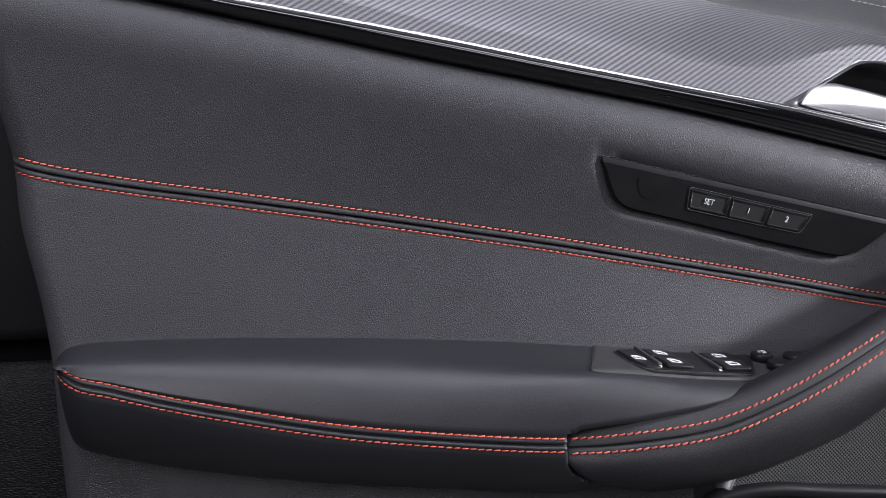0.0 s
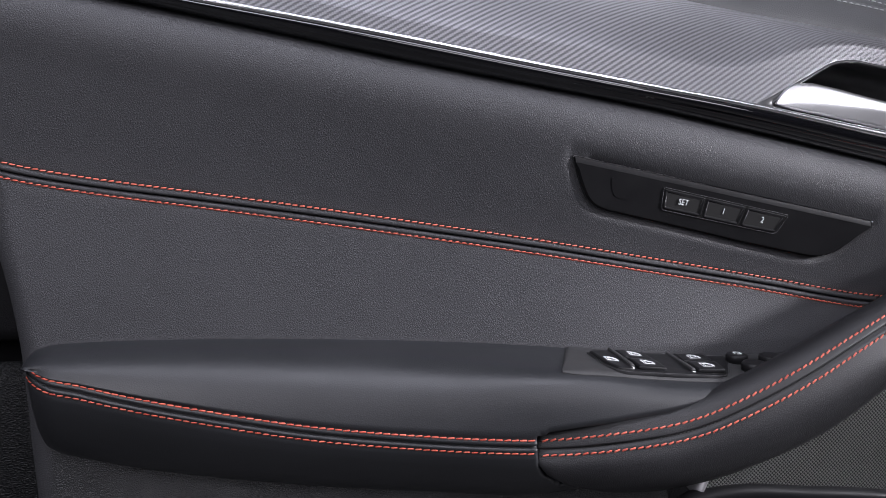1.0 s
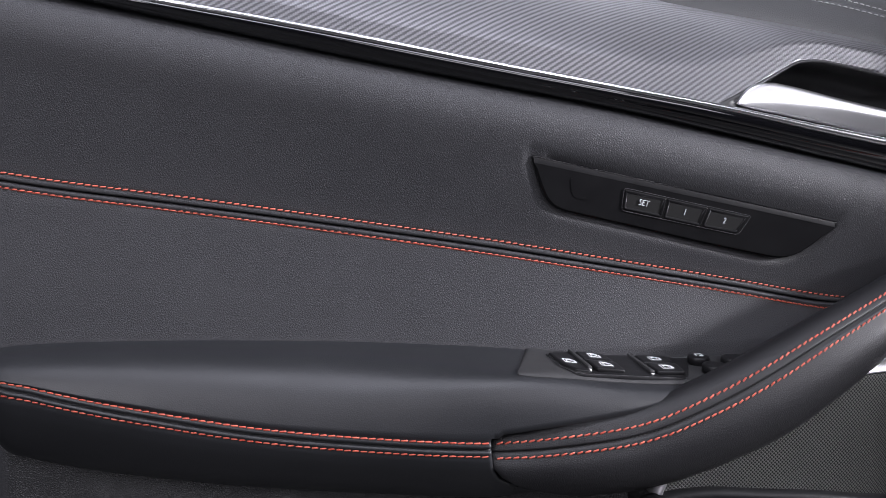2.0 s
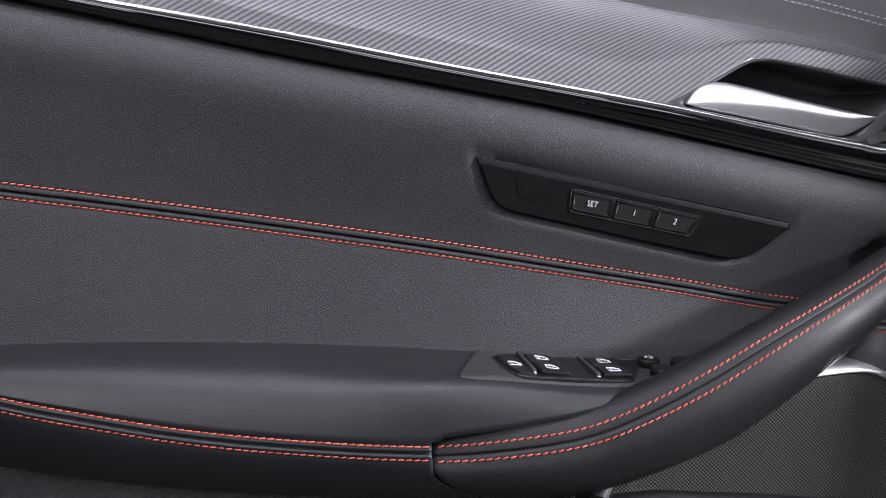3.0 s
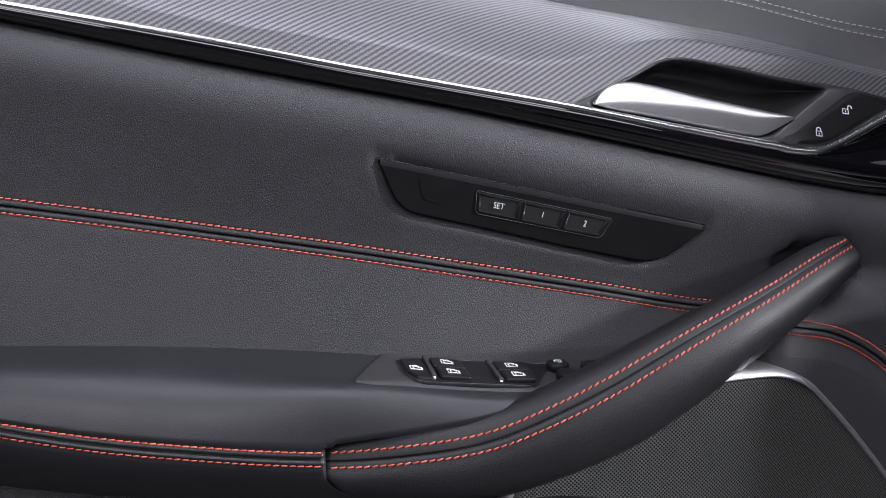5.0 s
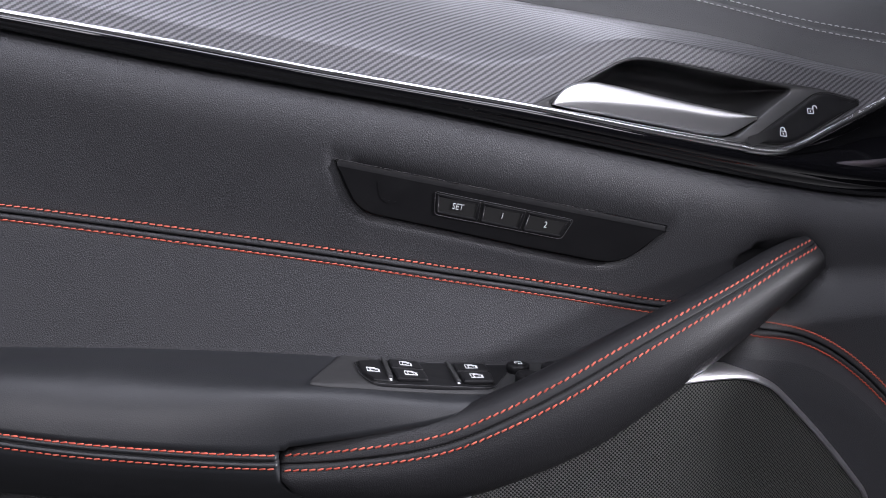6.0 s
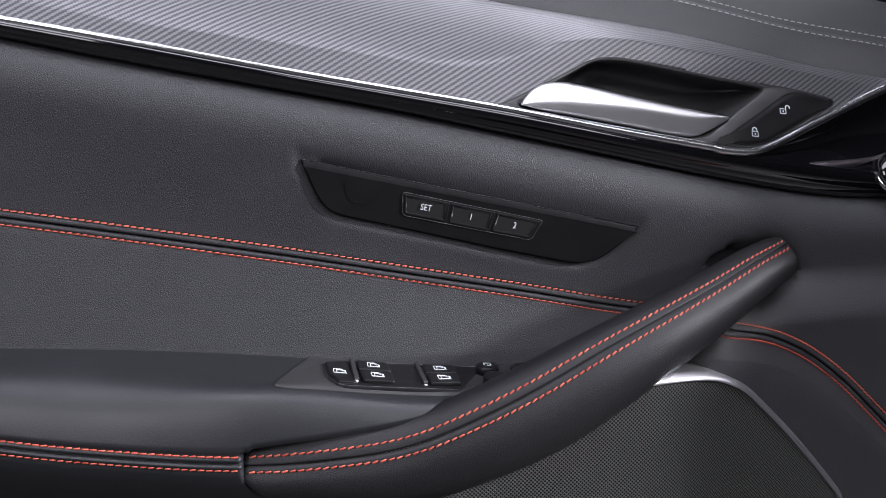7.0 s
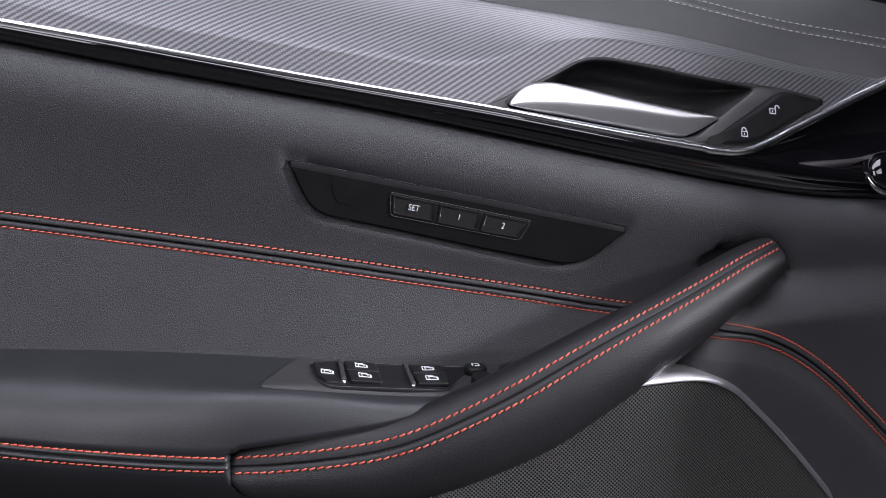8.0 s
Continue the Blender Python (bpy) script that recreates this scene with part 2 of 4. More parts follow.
def stitch_mesh(name, mat, length, thick):
    """One stitch: a short plump thread that dips into the hide at both ends."""
    cols = []
    for i in range(6):
        t = (-1.0, -0.72, -0.3, 0.3, 0.72, 1.0)[i]
        r = thick * (1 - 0.5 * abs(t) ** 5)
        z = thick * 0.2 - thick * 1.3 * abs(t) ** 5
        cols.append([(t * length / 2, math.cos(a) * r, math.sin(a) * r * 0.8 + z)
                     for a in (2 * math.pi * k / 6 for k in range(6))])
    verts = [p for c in cols for p in c]
    faces = [(i * 6 + j, (i + 1) * 6 + j, (i + 1) * 6 + (j + 1) % 6, i * 6 + (j + 1) % 6) for i in range(5) for j in range(6)]
    me = bpy.data.meshes.new(name)
    me.from_pydata(verts, [], faces)
    bm = bmesh.new()
    bm.from_mesh(me)
    bmesh.ops.recalc_face_normals(bm, faces=bm.faces)
    bm.to_mesh(me)
    bm.free()
    me.polygons.foreach_set("use_smooth", [True] * len(me.polygons))
    me.materials.append(mat)
    return me


rng = random.Random(4)


def sew(name, me, curve, normals, pitch, parent, slant=8.0, lift=0.0):
    """Stitches at even steps along a fine line of points with the surface's normals."""
    pts = [Vector(p) for p in curve]
    acc = [0.0]
    for a, b in zip(pts, pts[1:]):
        acc.append(acc[-1] + (b - a).length)
    count = int(acc[-1] / pitch)
    for k in range(count):
        s = (k + 0.5) * pitch
        i = min(len(acc) - 2, max(0, int(np.searchsorted(acc, s)) - 1))
        f = (s - acc[i]) / max(1e-9, acc[i + 1] - acc[i])
        p = pts[i].lerp(pts[i + 1], f)
        t = (pts[i + 1] - pts[i]).normalized()
        n = Vector(normals[i])
        n = (n - t * n.dot(t)).normalized()
        m = Matrix((t, n.cross(t), n)).transposed().to_4x4()
        m.translation = p + n * (lift + rng.uniform(-0.00004, 0.00004))
        ob = new(name, me)
        ob.parent = parent
        ob.matrix_basis = m @ pose(0, 0, 0, 0, 0, slant + rng.uniform(-5, 5))


def join_sewn(name, mat, curve, normals, pitch, parent, length, thick, slant=6.0, label=""):
    """A row of stitches too fine to count, joined into one part."""
    proto = stitch_mesh(name + "_one", mat, length, thick)
    pts = [Vector(p) for p in curve]
    acc = [0.0]
    for a, b in zip(pts, pts[1:]):
        acc.append(acc[-1] + (b - a).length)
    verts, faces = [], []
    base = [v.co.copy() for v in proto.vertices]
    polys = [tuple(p.vertices) for p in proto.polygons]
    bpy.data.meshes.remove(proto)
    for k in range(int(acc[-1] / pitch)):
        s = (k + 0.5) * pitch
        i = min(len(acc) - 2, max(0, int(np.searchsorted(acc, s)) - 1))
        f = (s - acc[i]) / max(1e-9, acc[i + 1] - acc[i])
        p = pts[i].lerp(pts[i + 1], f)
        t = (pts[i + 1] - pts[i]).normalized()
        n = Vector(normals[i])
        n = (n - t * n.dot(t)).normalized()
        m = Matrix((t, n.cross(t), n)).transposed().to_4x4() @ pose(0, 0, 0, 0, 0, slant + rng.uniform(-4, 4))
        m.translation = p
        o = len(verts)
        verts += [m @ v for v in base]
        faces += [tuple(o + q for q in poly) for poly in polys]
    return tagged(link_mesh(name, verts, faces, mat, parent, label), kind="stuff")


# ---- the door's lines: x along the car, y towards the outside, z up ----
D = spline([-0.12, -0.05, 0.08, 0.173, 0.27, 0.36, 0.45, 0.60], [0.469, 0.4606, 0.447, 0.437, 0.4312, 0.4295, 0.4315, 0.4375])
YS = spline([-0.05, 0.08, 0.20, 0.29, 0.43, 0.52, 0.60], [0.456, 0.441, 0.4285, 0.423, 0.425, 0.430, 0.435])
ZC = spline([-0.05, 0.0117, 0.0643, 0.1144, 0.1756, 0.2354, 0.2925, 0.3651, 0.4267, 0.50, 0.60],
            [0.9205, 0.9094, 0.9003, 0.8912, 0.8795, 0.8688, 0.8588, 0.8445, 0.8335, 0.8225, 0.810])
ZS = spline([-0.10, -0.0197, 0.0375, 0.1148, 0.1766, 0.2370, 0.3018, 0.3666, 0.4325, 0.4867, 0.531, 0.62],
            [0.926, 0.9092, 0.8972, 0.8813, 0.8697, 0.8584, 0.8445, 0.8302, 0.8163, 0.8072, 0.804, 0.803])
ZM = spline([-0.10, -0.073, -0.047, 0.0067, 0.0625, 0.1156, 0.1804, 0.2436, 0.3114, 0.37, 0.413, 0.445, 0.470, 0.4975, 0.5245, 0.57, 0.62],
            [0.8335, 0.8266, 0.8217, 0.8136, 0.8051, 0.7967, 0.786, 0.7742, 0.7611, 0.749, 0.7425, 0.7340, 0.7220, 0.7028, 0.679, 0.635, 0.583])
ZA = spline([-0.10, -0.053, 0.003, 0.061, 0.1156, 0.159, 0.196, 0.25, 0.29, 0.36],
            [0.7405, 0.7432, 0.7432, 0.7414, 0.7388, 0.7358, 0.7322, 0.7245, 0.7225, 0.7205])
ZU = spline([-0.10, -0.0765, -0.071, -0.0474, -0.0216, 0.0043, 0.0561, 0.104, 0.1608, 0.22, 0.30],
            [0.7440, 0.7405, 0.7368, 0.7305, 0.7248, 0.7202, 0.7120, 0.7075, 0.7047, 0.704, 0.705])
ZB = spline([-0.09, -0.07, -0.053, -0.0257, 0.0016, 0.0561, 0.1064, 0.18, 0.22, 0.26, 0.32],
            [0.694, 0.6889, 0.6856, 0.6809, 0.6779, 0.6731, 0.6705, 0.669, 0.676, 0.691, 0.694])
F = spline([-0.10, -0.074, 0.006, 0.10, 0.166, 0.22, 0.30], [0.4375, 0.4306, 0.4097, 0.389, 0.376, 0.372, 0.372])
PY = spline([0.25, 0.33, 0.372, 0.41, 0.45, 0.50, 0.60], [0.388, 0.386, 0.388, 0.398, 0.410, 0.420, 0.430])
XL = spline([0.60, 0.684, 0.7386, 0.7647, 0.80, 0.837, 0.859, 0.93], [-0.082, -0.0837, -0.0847, -0.088, -0.0944, -0.0963, -0.0995, -0.107])
X_END = 0.66


def face(x, z):
    """The door's main surface; it swells towards the cabin low down, ahead of the armrest."""
    high = 0.740 + 0.028 * ease(0.37, 0.42, x)
    swell = max(0.0, D(x) - PY(x)) * ease(high, high - 0.03, z) * ease(0.368, 0.412, x)
    return D(x) - swell


def turn_in(u, r):
    """How far a rounded end falls back at the distance u from it."""
    return 0.0 if u >= r else r - math.sqrt(max(0.0, r * r - (r - u) ** 2))


def stations(length, fine, r):
    us = [r * (1 - math.cos(math.pi / 2 * k / 7)) for k in range(7)]
    n = int((length - r) / fine)
    return us + [r + (length - r) * k / n for k in range(n + 1)]


door = tagged(new("car_door"), "black leather car door panel with red double stitching and carbon trim", "car door")


# ---- upper and middle leather panels ----
def panel_columns(profile, r=0.012, fine=0.004, length=None):
    cols = []
    us = stations(length or X_END + 0.1, fine, r)
    back = [(p[0] - 0.001, p[1] + r + 0.05, p[2]) for p in profile(0.0, r)]
    cols.append(back)
    for u in us:
        cols.append(profile(u, r))
    return cols


PLATE = [(0.1944, 0.8351), (0.3696, 0.7959), (0.3677, 0.7935), (0.3579, 0.7843), (0.3492, 0.7781), (0.3402, 0.7759), (0.3325, 0.7767),
         (0.2913, 0.7861), (0.2473, 0.7971), (0.2132, 0.8054), (0.2077, 0.8082), (0.2037, 0.8124), (0.1998, 0.8203), (0.1961, 0.8303)]
CUP = [(0.4114, 0.7706), (0.4143, 0.7775), (0.4232, 0.7822), (0.4344, 0.7845), (0.450, 0.7851), (0.4629, 0.7793), (0.4713, 0.7664),
       (0.4695, 0.7582), (0.4564, 0.7524), (0.4391, 0.7468), (0.425, 0.755)]


def outside(poly, x, z):
    """The distance of a point from an outline, negative within it."""
    best, hit = 1.0, False
    for (x1, z1), (x2, z2) in zip(poly, poly[1:] + poly[:1]):
        ex, ez = x2 - x1, z2 - z1
        t = min(1.0, max(0.0, ((x - x1) * ex + (z - z1) * ez) / (ex * ex + ez * ez)))
        best = min(best, math.hypot(x - x1 - t * ex, z - z1 - t * ez))
        if (z1 > z) != (z2 > z) and x < ex * (z - z1) / ez + x1:
            hit = not hit
    return -best if hit else best


def hollows(x, z):
    """The hide dips to the rim of the switch plate and into the cup behind the pull handle."""
    d = 0.0
    if 0.17 < x < 0.39 and 0.76 < z < 0.85:
        q = outside(PLATE, x, z)
        d += 0.0020 * math.exp(-(max(q, 0.0) / 0.0030) ** 2) + min(0.008, max(0.0, -q - 0.004) * 3)
    if 0.39 < x < 0.50 and 0.73 < z < 0.80:
        q = outside(CUP, x, z)
        d += 0.0012 * math.exp(-(max(q, 0.0) / 0.004) ** 2) + 0.013 * ease(0.0, 0.006, -q)
    return d


CROWN = [(0.003, 0.014), (-0.0012, 0.008), (-0.0026, 0.0025), (-0.0040, -0.0020), (-0.0060, -0.0048), (-0.0090, -0.0072), (-0.0125, -0.0090),
         (-0.0165, -0.0101), (-0.0205, -0.0105), (-0.0245, -0.0103), (-0.0290, -0.0096), (-0.0340, -0.0086), (-0.0400, -0.0073)]


def upper_profile(u, r):
    x0 = XL(0.80) + u
    top, seam = ZS(x0), ZM(x0)
    q = math.sqrt(1 + ((ZM(x0 + 0.002) - ZM(x0 - 0.002)) / 0.004) ** 2)
    rows = [(top + 0.0022 + a, b) for a, b in CROWN]
    low = seam + 0.0062 * q
    start, lean = rows[-1][0], rows[-1][1]
    for k in range(1, 41):
        f = k / 40
        rows.append((start + (low - start) * f, lean * (1 - f) ** 1.15))
    rows += [(seam + q * a, b) for a, b in ((0.0052, 0.0001), (0.0043, 0.0003), (0.0037, 0.0006), (0.0031, 0.0003), (0.0022, -0.0003), (0.0011, -0.0004),
             (0.0005, -0.0001), (0.0002, 0.0005), (0.0001, 0.0018), (0.0001, 0.006))]
    out = []
    for z, d in rows:
        x = x0 + (XL(z) - XL(0.80)) * max(0.0, 1 - u / 0.15)
        out.append((x, face(x, z) + d + turn_in(u, r) + hollows(x, z), z))
    return out


def middle_profile(u, r):
    x0 = XL(0.80) + u
    seam = ZM(x0)
    q = math.sqrt(1 + ((ZM(x0 + 0.002) - ZM(x0 - 0.002)) / 0.004) ** 2)
    rows = [(seam + q * a, b) for a, b in ((-0.0004, 0.006), (-0.0004, 0.0022), (-0.0006, 0.0011), (-0.0010, 0.0003), (-0.0018, -0.0002), (-0.0026, 0.0),
            (-0.0032, 0.0003), (-0.0037, 0.0006), (-0.0043, 0.0003), (-0.0054, 0.0))]
    end = 0.56
    start = rows[-1][0]
    low = min(start - 0.01, 0.73)
    lean = 0.0085 - 0.0045 * ease(0.26, 0.36, x0)
    for k in range(1, 21):
        rows.append((start + (low - start) * k / 20, -lean * (k / 20) ** 1.15))
    for k in range(1, 9):
        rows.append((low + (end - low) * k / 8, -lean))
    out = []
    for z, d in rows:
        x = x0 + (XL(z) - XL(0.80)) * max(0.0, 1 - u / 0.15)
        out.append((x, face(x, z) + d + turn_in(u, r), z))
    return out


upper_panel = sheet("upper_panel", panel_columns(upper_profile, fine=0.0016), M_LEATHER, door, "black grained leather upper door panel")
middle_panel = sheet("middle_panel", panel_columns(middle_profile), M_LEATHER, door, "black grained leather door insert")


def seam_line(dz, x0, x1, step=0.002):
    pts, nor = [], []
    n = int((x1 - x0) / step)
    for k in range(n + 1):
        x = x0 + (x1 - x0) * k / n
        s = (ZM(x + 0.001) - ZM(x - 0.001)) / 0.002
        q = 1 / math.sqrt(1 + s * s)
        px, pz = x - s * q * dz, ZM(x) + q * dz
        u = px - XL(pz)
        pts.append((px, face(px, pz) + turn_in(u, 0.012) - 0.0001, pz))
        nor.append((-0.5 if u < 0.006 else -0.08, -1, 0))
    return pts, nor


for dz, who in ((0.0037, upper_panel), (-0.0037, middle_panel)):
    for a, b in ((-0.092, 0.395), (0.400, 0.60)):
        c, n = seam_line(dz, a, b)
        join_sewn("stitching", M_RED, c, n, 0.0036, who, 0.0035, 0.00042, 9, "red contrast stitching")
        # near-black beads between stitches, coloured as the shade in needle holes
        join_sewn("hole_shade", M_GAP, c[1:], n[1:], 0.0036, who, 0.0013, 0.00042, 20)

# ---- armrest ----
ARM_X = -0.0765
ROLL_A = spline([0, 0.1, 0.25, 0.4, 0.52, 0.62, 0.71, 0.79, 0.86, 0.92, 0.965, 1.0], [0, 0.0, 0.005, 0.02, 0.05, 0.10, 0.18, 0.29, 0.43, 0.60, 0.79, 0.97])
ROLL_B = spline([0, 0.1, 0.25, 0.4, 0.52, 0.62, 0.71, 0.79, 0.86, 0.92, 0.965, 1.0], [0, 0.0, 0.0, 0.0, 0.002, 0.008, 0.025, 0.07, 0.18, 0.40, 0.68, 0.97])
GRIP_TOP = spline([0.10, 0.1655, 0.1848, 0.203, 0.2459, 0.28, 0.3077, 0.34], [0.7085, 0.7085, 0.7105, 0.7125, 0.7180, 0.7285, 0.7390, 0.75])


NOSE = spline([0.66, 0.6774, 0.6804, 0.6849, 0.6897, 0.6950, 0.7014, 0.706, 0.7097, 0.712], [0.055, 0.0272, 0.0154, 0.0066, 0.0021, 0.0006, 0.0, 0.0002, 0.0020, 0.005])


def armrest_profile(u, r):
    x = ARM_X + u
    rear, front = D(x) + 0.001, F(x)
    za, zu, zb = ZA(x), ZU(x), ZB(x)
    flat = ease(0.09, 0.19, x)
    dep, drop = front - rear, zu - za
    pts = [(rear + 0.02, za - 0.002), (rear, za)]
    w = ease(0.1650, 0.1680, x)
    want = (za - GRIP_TOP(x)) / (za - zu)
    a, b = 0.0, 1.0
    for _ in range(20):
        m = (a + b) / 2
        if ROLL_A(m) + (ROLL_B(m) - ROLL_A(m)) * flat < want:
            a = m
        else:
            b = m
    reach = 1 + (min(1.0, a / 0.9936) - 1) * w
    for k in range(1, 29):
        fy = reach * (1 - (1 - k / 29) ** 1.5)
        fz = ROLL_A(fy) + (ROLL_B(fy) - ROLL_A(fy)) * flat
        pts.append((rear + dep * fy, za + drop * fz))
    pts += [(front + 0.0006, zu + 0.0012), (front + 0.0007, zu), (front - 0.0001, zu - 0.0010), (front - 0.0003, zu - 0.0020),
            (front + 0.0002, zu - 0.0027), (front + 0.0018, zu - 0.0031), (front + 0.0018, zu - 0.0034), (front + 0.0001, zu - 0.0039),
            (front - 0.0006, zu - 0.0047), (front - 0.0003, zu - 0.0057), (front + 0.0001, zu - 0.0066), (front - 0.0004, zu - 0.0078)]
    zl = zu - 0.0078
    for f, d in ((0.08, 0.0001), (0.15, 0.0004), (0.22, 0.0010), (0.28, 0.0017), (0.35, 0.0026), (0.42, 0.0036), (0.48, 0.0046), (0.55, 0.0058), (0.65, 0.0078), (0.75, 0.0100), (0.90, 0.0145), (0.97, 0.0170), (1.0, 0.0200)):
        pts.append((front + d, zl + (zb - zl) * f))
    pts += [(front + 0.025, zb + 0.0005), (front + 0.05, zb + 0.002)]
    def slot(z):
        g = x - 0.1628 - NOSE(z)
        return 0.0016 * math.exp(-(g / 0.0011) ** 2) + 0.011 * ease(-0.0006, 0.0012, g)
    pts = pts[:30] + [(y + slot(z), min(z, pts[29][1] - 0.0002)) for y, z in pts[30:]]
    back = turn_in(u, r)
    return [(x, y + back * (0.25 if z > za - 0.004 else 0.9), z - 0.25 * back * max(0.0, 1 - (za - z) / 0.02)) for y, z in pts]


ARM_R = 0.016
arm_cols = []
us = [u for u in stations(0.40, 0.003, ARM_R) if not 0.158 < u + ARM_X < 0.205] + [0.1585 - ARM_X + 0.0006 * k for k in range(78)]
for u in sorted(us):
    arm_cols.append(armrest_profile(u, ARM_R))
arm_cols.insert(0, [(x + 0.001, y + 0.06, z) for x, y, z in arm_cols[0]])
armrest = sheet("armrest", arm_cols, M_SOFT, door, "padded black leather armrest with rounded front")
for row, dz in ((0, 0.0), (1, -0.0064)):
    c, n = [], []
    for k in range(130):
        x = -0.0755 + 0.0019 * k
        if x > 0.1635:
            break
        u = x - ARM_X
        c.append((x, F(x) + 0.9 * turn_in(u, ARM_R) + (0.0004 if row == 0 else -0.0001), ZU(x) + dz - 0.25 * turn_in(u, ARM_R) * max(0, 1 - (ZA(x) - ZU(x) - dz) / 0.02)))
        n.append((-0.9 if u < 0.008 else -0.25, -1, 0.35))
    sew("stitch", stitch_mesh("stitch", M_RED, 0.0036, 0.00047), c, n, 0.0038, armrest)

# ---- lower door moulding under the armrest ----
low_cols = []
for u in stations(0.32, 0.004, 0.010):
    x = -0.079 + u
    col = []
    for k in range(12):
        z = ZB(x) + 0.006 - k * 0.012
        col.append((x, min(F(x) + 0.032 - 0.014 * ease(0.0, 0.05, ZB(x) - z), D(x) - 0.009) + turn_in(u, 0.010), z))
    low_cols.append(col)
low_cols.insert(0, [(x, y + 0.05, z) for x, y, z in low_cols[0]])
sheet("lower_panel", low_cols, M_LOWER, door, "grained black lower door moulding")

# ---- pull handle ----
GRIP = [(0.168, 0.391, 0.6895, 0.0195), (0.1848, 0.3880, 0.6895, 0.0212), (0.2030, 0.3850, 0.6905, 0.0222), (0.2459, 0.3820, 0.6945, 0.0238),
        (0.280, 0.3815, 0.7045, 0.0247), (0.3077, 0.383, 0.7148, 0.0250), (0.3363, 0.386, 0.7283, 0.0232), (0.3669, 0.3915, 0.7420, 0.0206),
        (0.4005, 0.4015, 0.7555, 0.0178), (0.4338, 0.414, 0.7688, 0.0150), (0.452, 0.423, 0.7735, 0.0135)]
gs = [0.0]
for a, b in zip(GRIP, GRIP[1:]):
    gs.append(gs[-1] + (Vector(a[:3]) - Vector(b[:3])).length)
G = [spline(gs, [g[k] for g in GRIP]) for k in range(4)]
SECTION = [(0.55, 0.62), (0.80, 0.45), (0.95, 0.20), (1.0, 0.0), (0.97, -0.18), (0.90, -0.34), (0.80, -0.46), (0.735, -0.505), (0.69, -0.535), (0.655, -0.545),
           (0.63, -0.50), (0.605, -0.50), (0.585, -0.57), (0.55, -0.595), (0.49, -0.615), (0.43, -0.635), (0.32, -0.69), (0.10, -0.74), (-0.15, -0.72), (-0.40, -0.63),
           (-0.65, -0.47), (-0.85, -0.25), (-0.97, 0.02), (-0.95, 0.28), (-0.75, 0.50), (-0.40, 0.66), (0.0, 0.72), (0.3, 0.70)]


def grip_frame(s):
    p = Vector([G[k](s) for k in range(3)])
    t = (Vector([G[k](s + 0.003) for k in range(3)]) - Vector([G[k](s - 0.003) for k in range(3)])).normalized()
    up = Vector((0, -0.06, 1))
    a = (up - t * up.dot(t)).normalized()
    b = a.cross(t).normalized()
    return p, t, a, b, G[3](s)


def grip_point(s, a0, b0, shrink=1.0):
    p, t, a, b, r = grip_frame(s)
    phi = radians(17) * ease(0.05, 0.24, s)
    a0 -= 0.12 * (1 - ease(0.0, 0.14, s)) * max(0.0, 1 - ((a0 - 0.62) / 0.38) ** 2)
    va, vb = a0 * r * shrink, b0 * 0.021 * (0.55 + 0.45 * r / 0.02) * shrink
    return p + a * (va * math.cos(phi) - vb * math.sin(phi)) + b * (vb * math.cos(phi) + va * math.sin(phi))


BLUNT = spline([-1, -0.62, -0.47, -0.24, 0, 0.3, 0.6, 0.8, 0.95, 1.0], [0.042, 0.027, 0.0155, 0.0067, 0.0022, 0.0006, 0, 0.0002, 0.002, 0.005])


def set_back(s, a0):
    """The handle's blunt rear end starts later low down, so that its outline bends round like a C."""
    return s + BLUNT(a0) * max(0.0, 1 - s / 0.075)


cols = []
total = gs[-1]
for k in range(11):
    f = math.sin(math.pi / 2 * (k + 0.3) / 11)
    s = 0.007 * (1 - math.cos(math.asin(f))) - 0.0048
    cols.append([grip_point(set_back(s, a0), 0.5 + (a0 - 0.5) * (0.72 + 0.28 * f), b0 * (0.74 + 0.26 * f)) for a0, b0 in SECTION])
n = 150
for k in range(1, n + 1):
    s = 0.0022 + (total - 0.0022) * k / n
    cols.append([grip_point(set_back(s, a0), a0, b0) for a0, b0 in SECTION])
for k in range(1, 7):
    f = math.cos(math.pi / 2 * k / 6.4)
    s = total + 0.011 * math.sin(math.pi / 2 * k / 6.4)
    cols.append([grip_point(s, a0 * f, b0 * f) + Vector((0, 0.0030 * k, 0)) for a0, b0 in SECTION])
grip = sheet("pull_handle", cols, M_GRIP, door, "leather-wrapped sweeping pull handle", closed=True)
for a0, b0, me, pitch in ((0.80, -0.46, stitch_mesh("stitch", M_RED, 0.0036, 0.00047), 0.0038), (0.50, -0.612, stitch_mesh("stitch", M_RED, 0.0036, 0.00047), 0.0038)):
    c, nn = [], []
    for k in range(160):
        s = -0.001 + (total + 0.001) * k / 159
        p, t, a, b, r = grip_frame(s)
        c.append(grip_point(s, a0, b0))
        nn.append(a * (0.55 + 2.5 * s) - b)
    sew("stitch", me, c, nn, pitch, grip, 13)
    # near-black beads again for the shade in the handle's needle holes
    join_sewn("hole_shade", M_GAP, [c[0] - (c[1] - c[0]) * 0.9] + c, [nn[0]] + nn, pitch, grip, 0.0012, 0.00042, 20)
c, nn = [], []
for k in range(160):
    s = 0.02 + (total - 0.02) * k / 159
    p, t, a, b, r = grip_frame(s)
    c.append(grip_point(s, 0.617, -0.505))
    nn.append(a * (0.55 + 2.5 * s) - b)
join_sewn("black_stitching", M_BLACK, c, nn, 0.0020, grip, 0.0016, 0.0003)

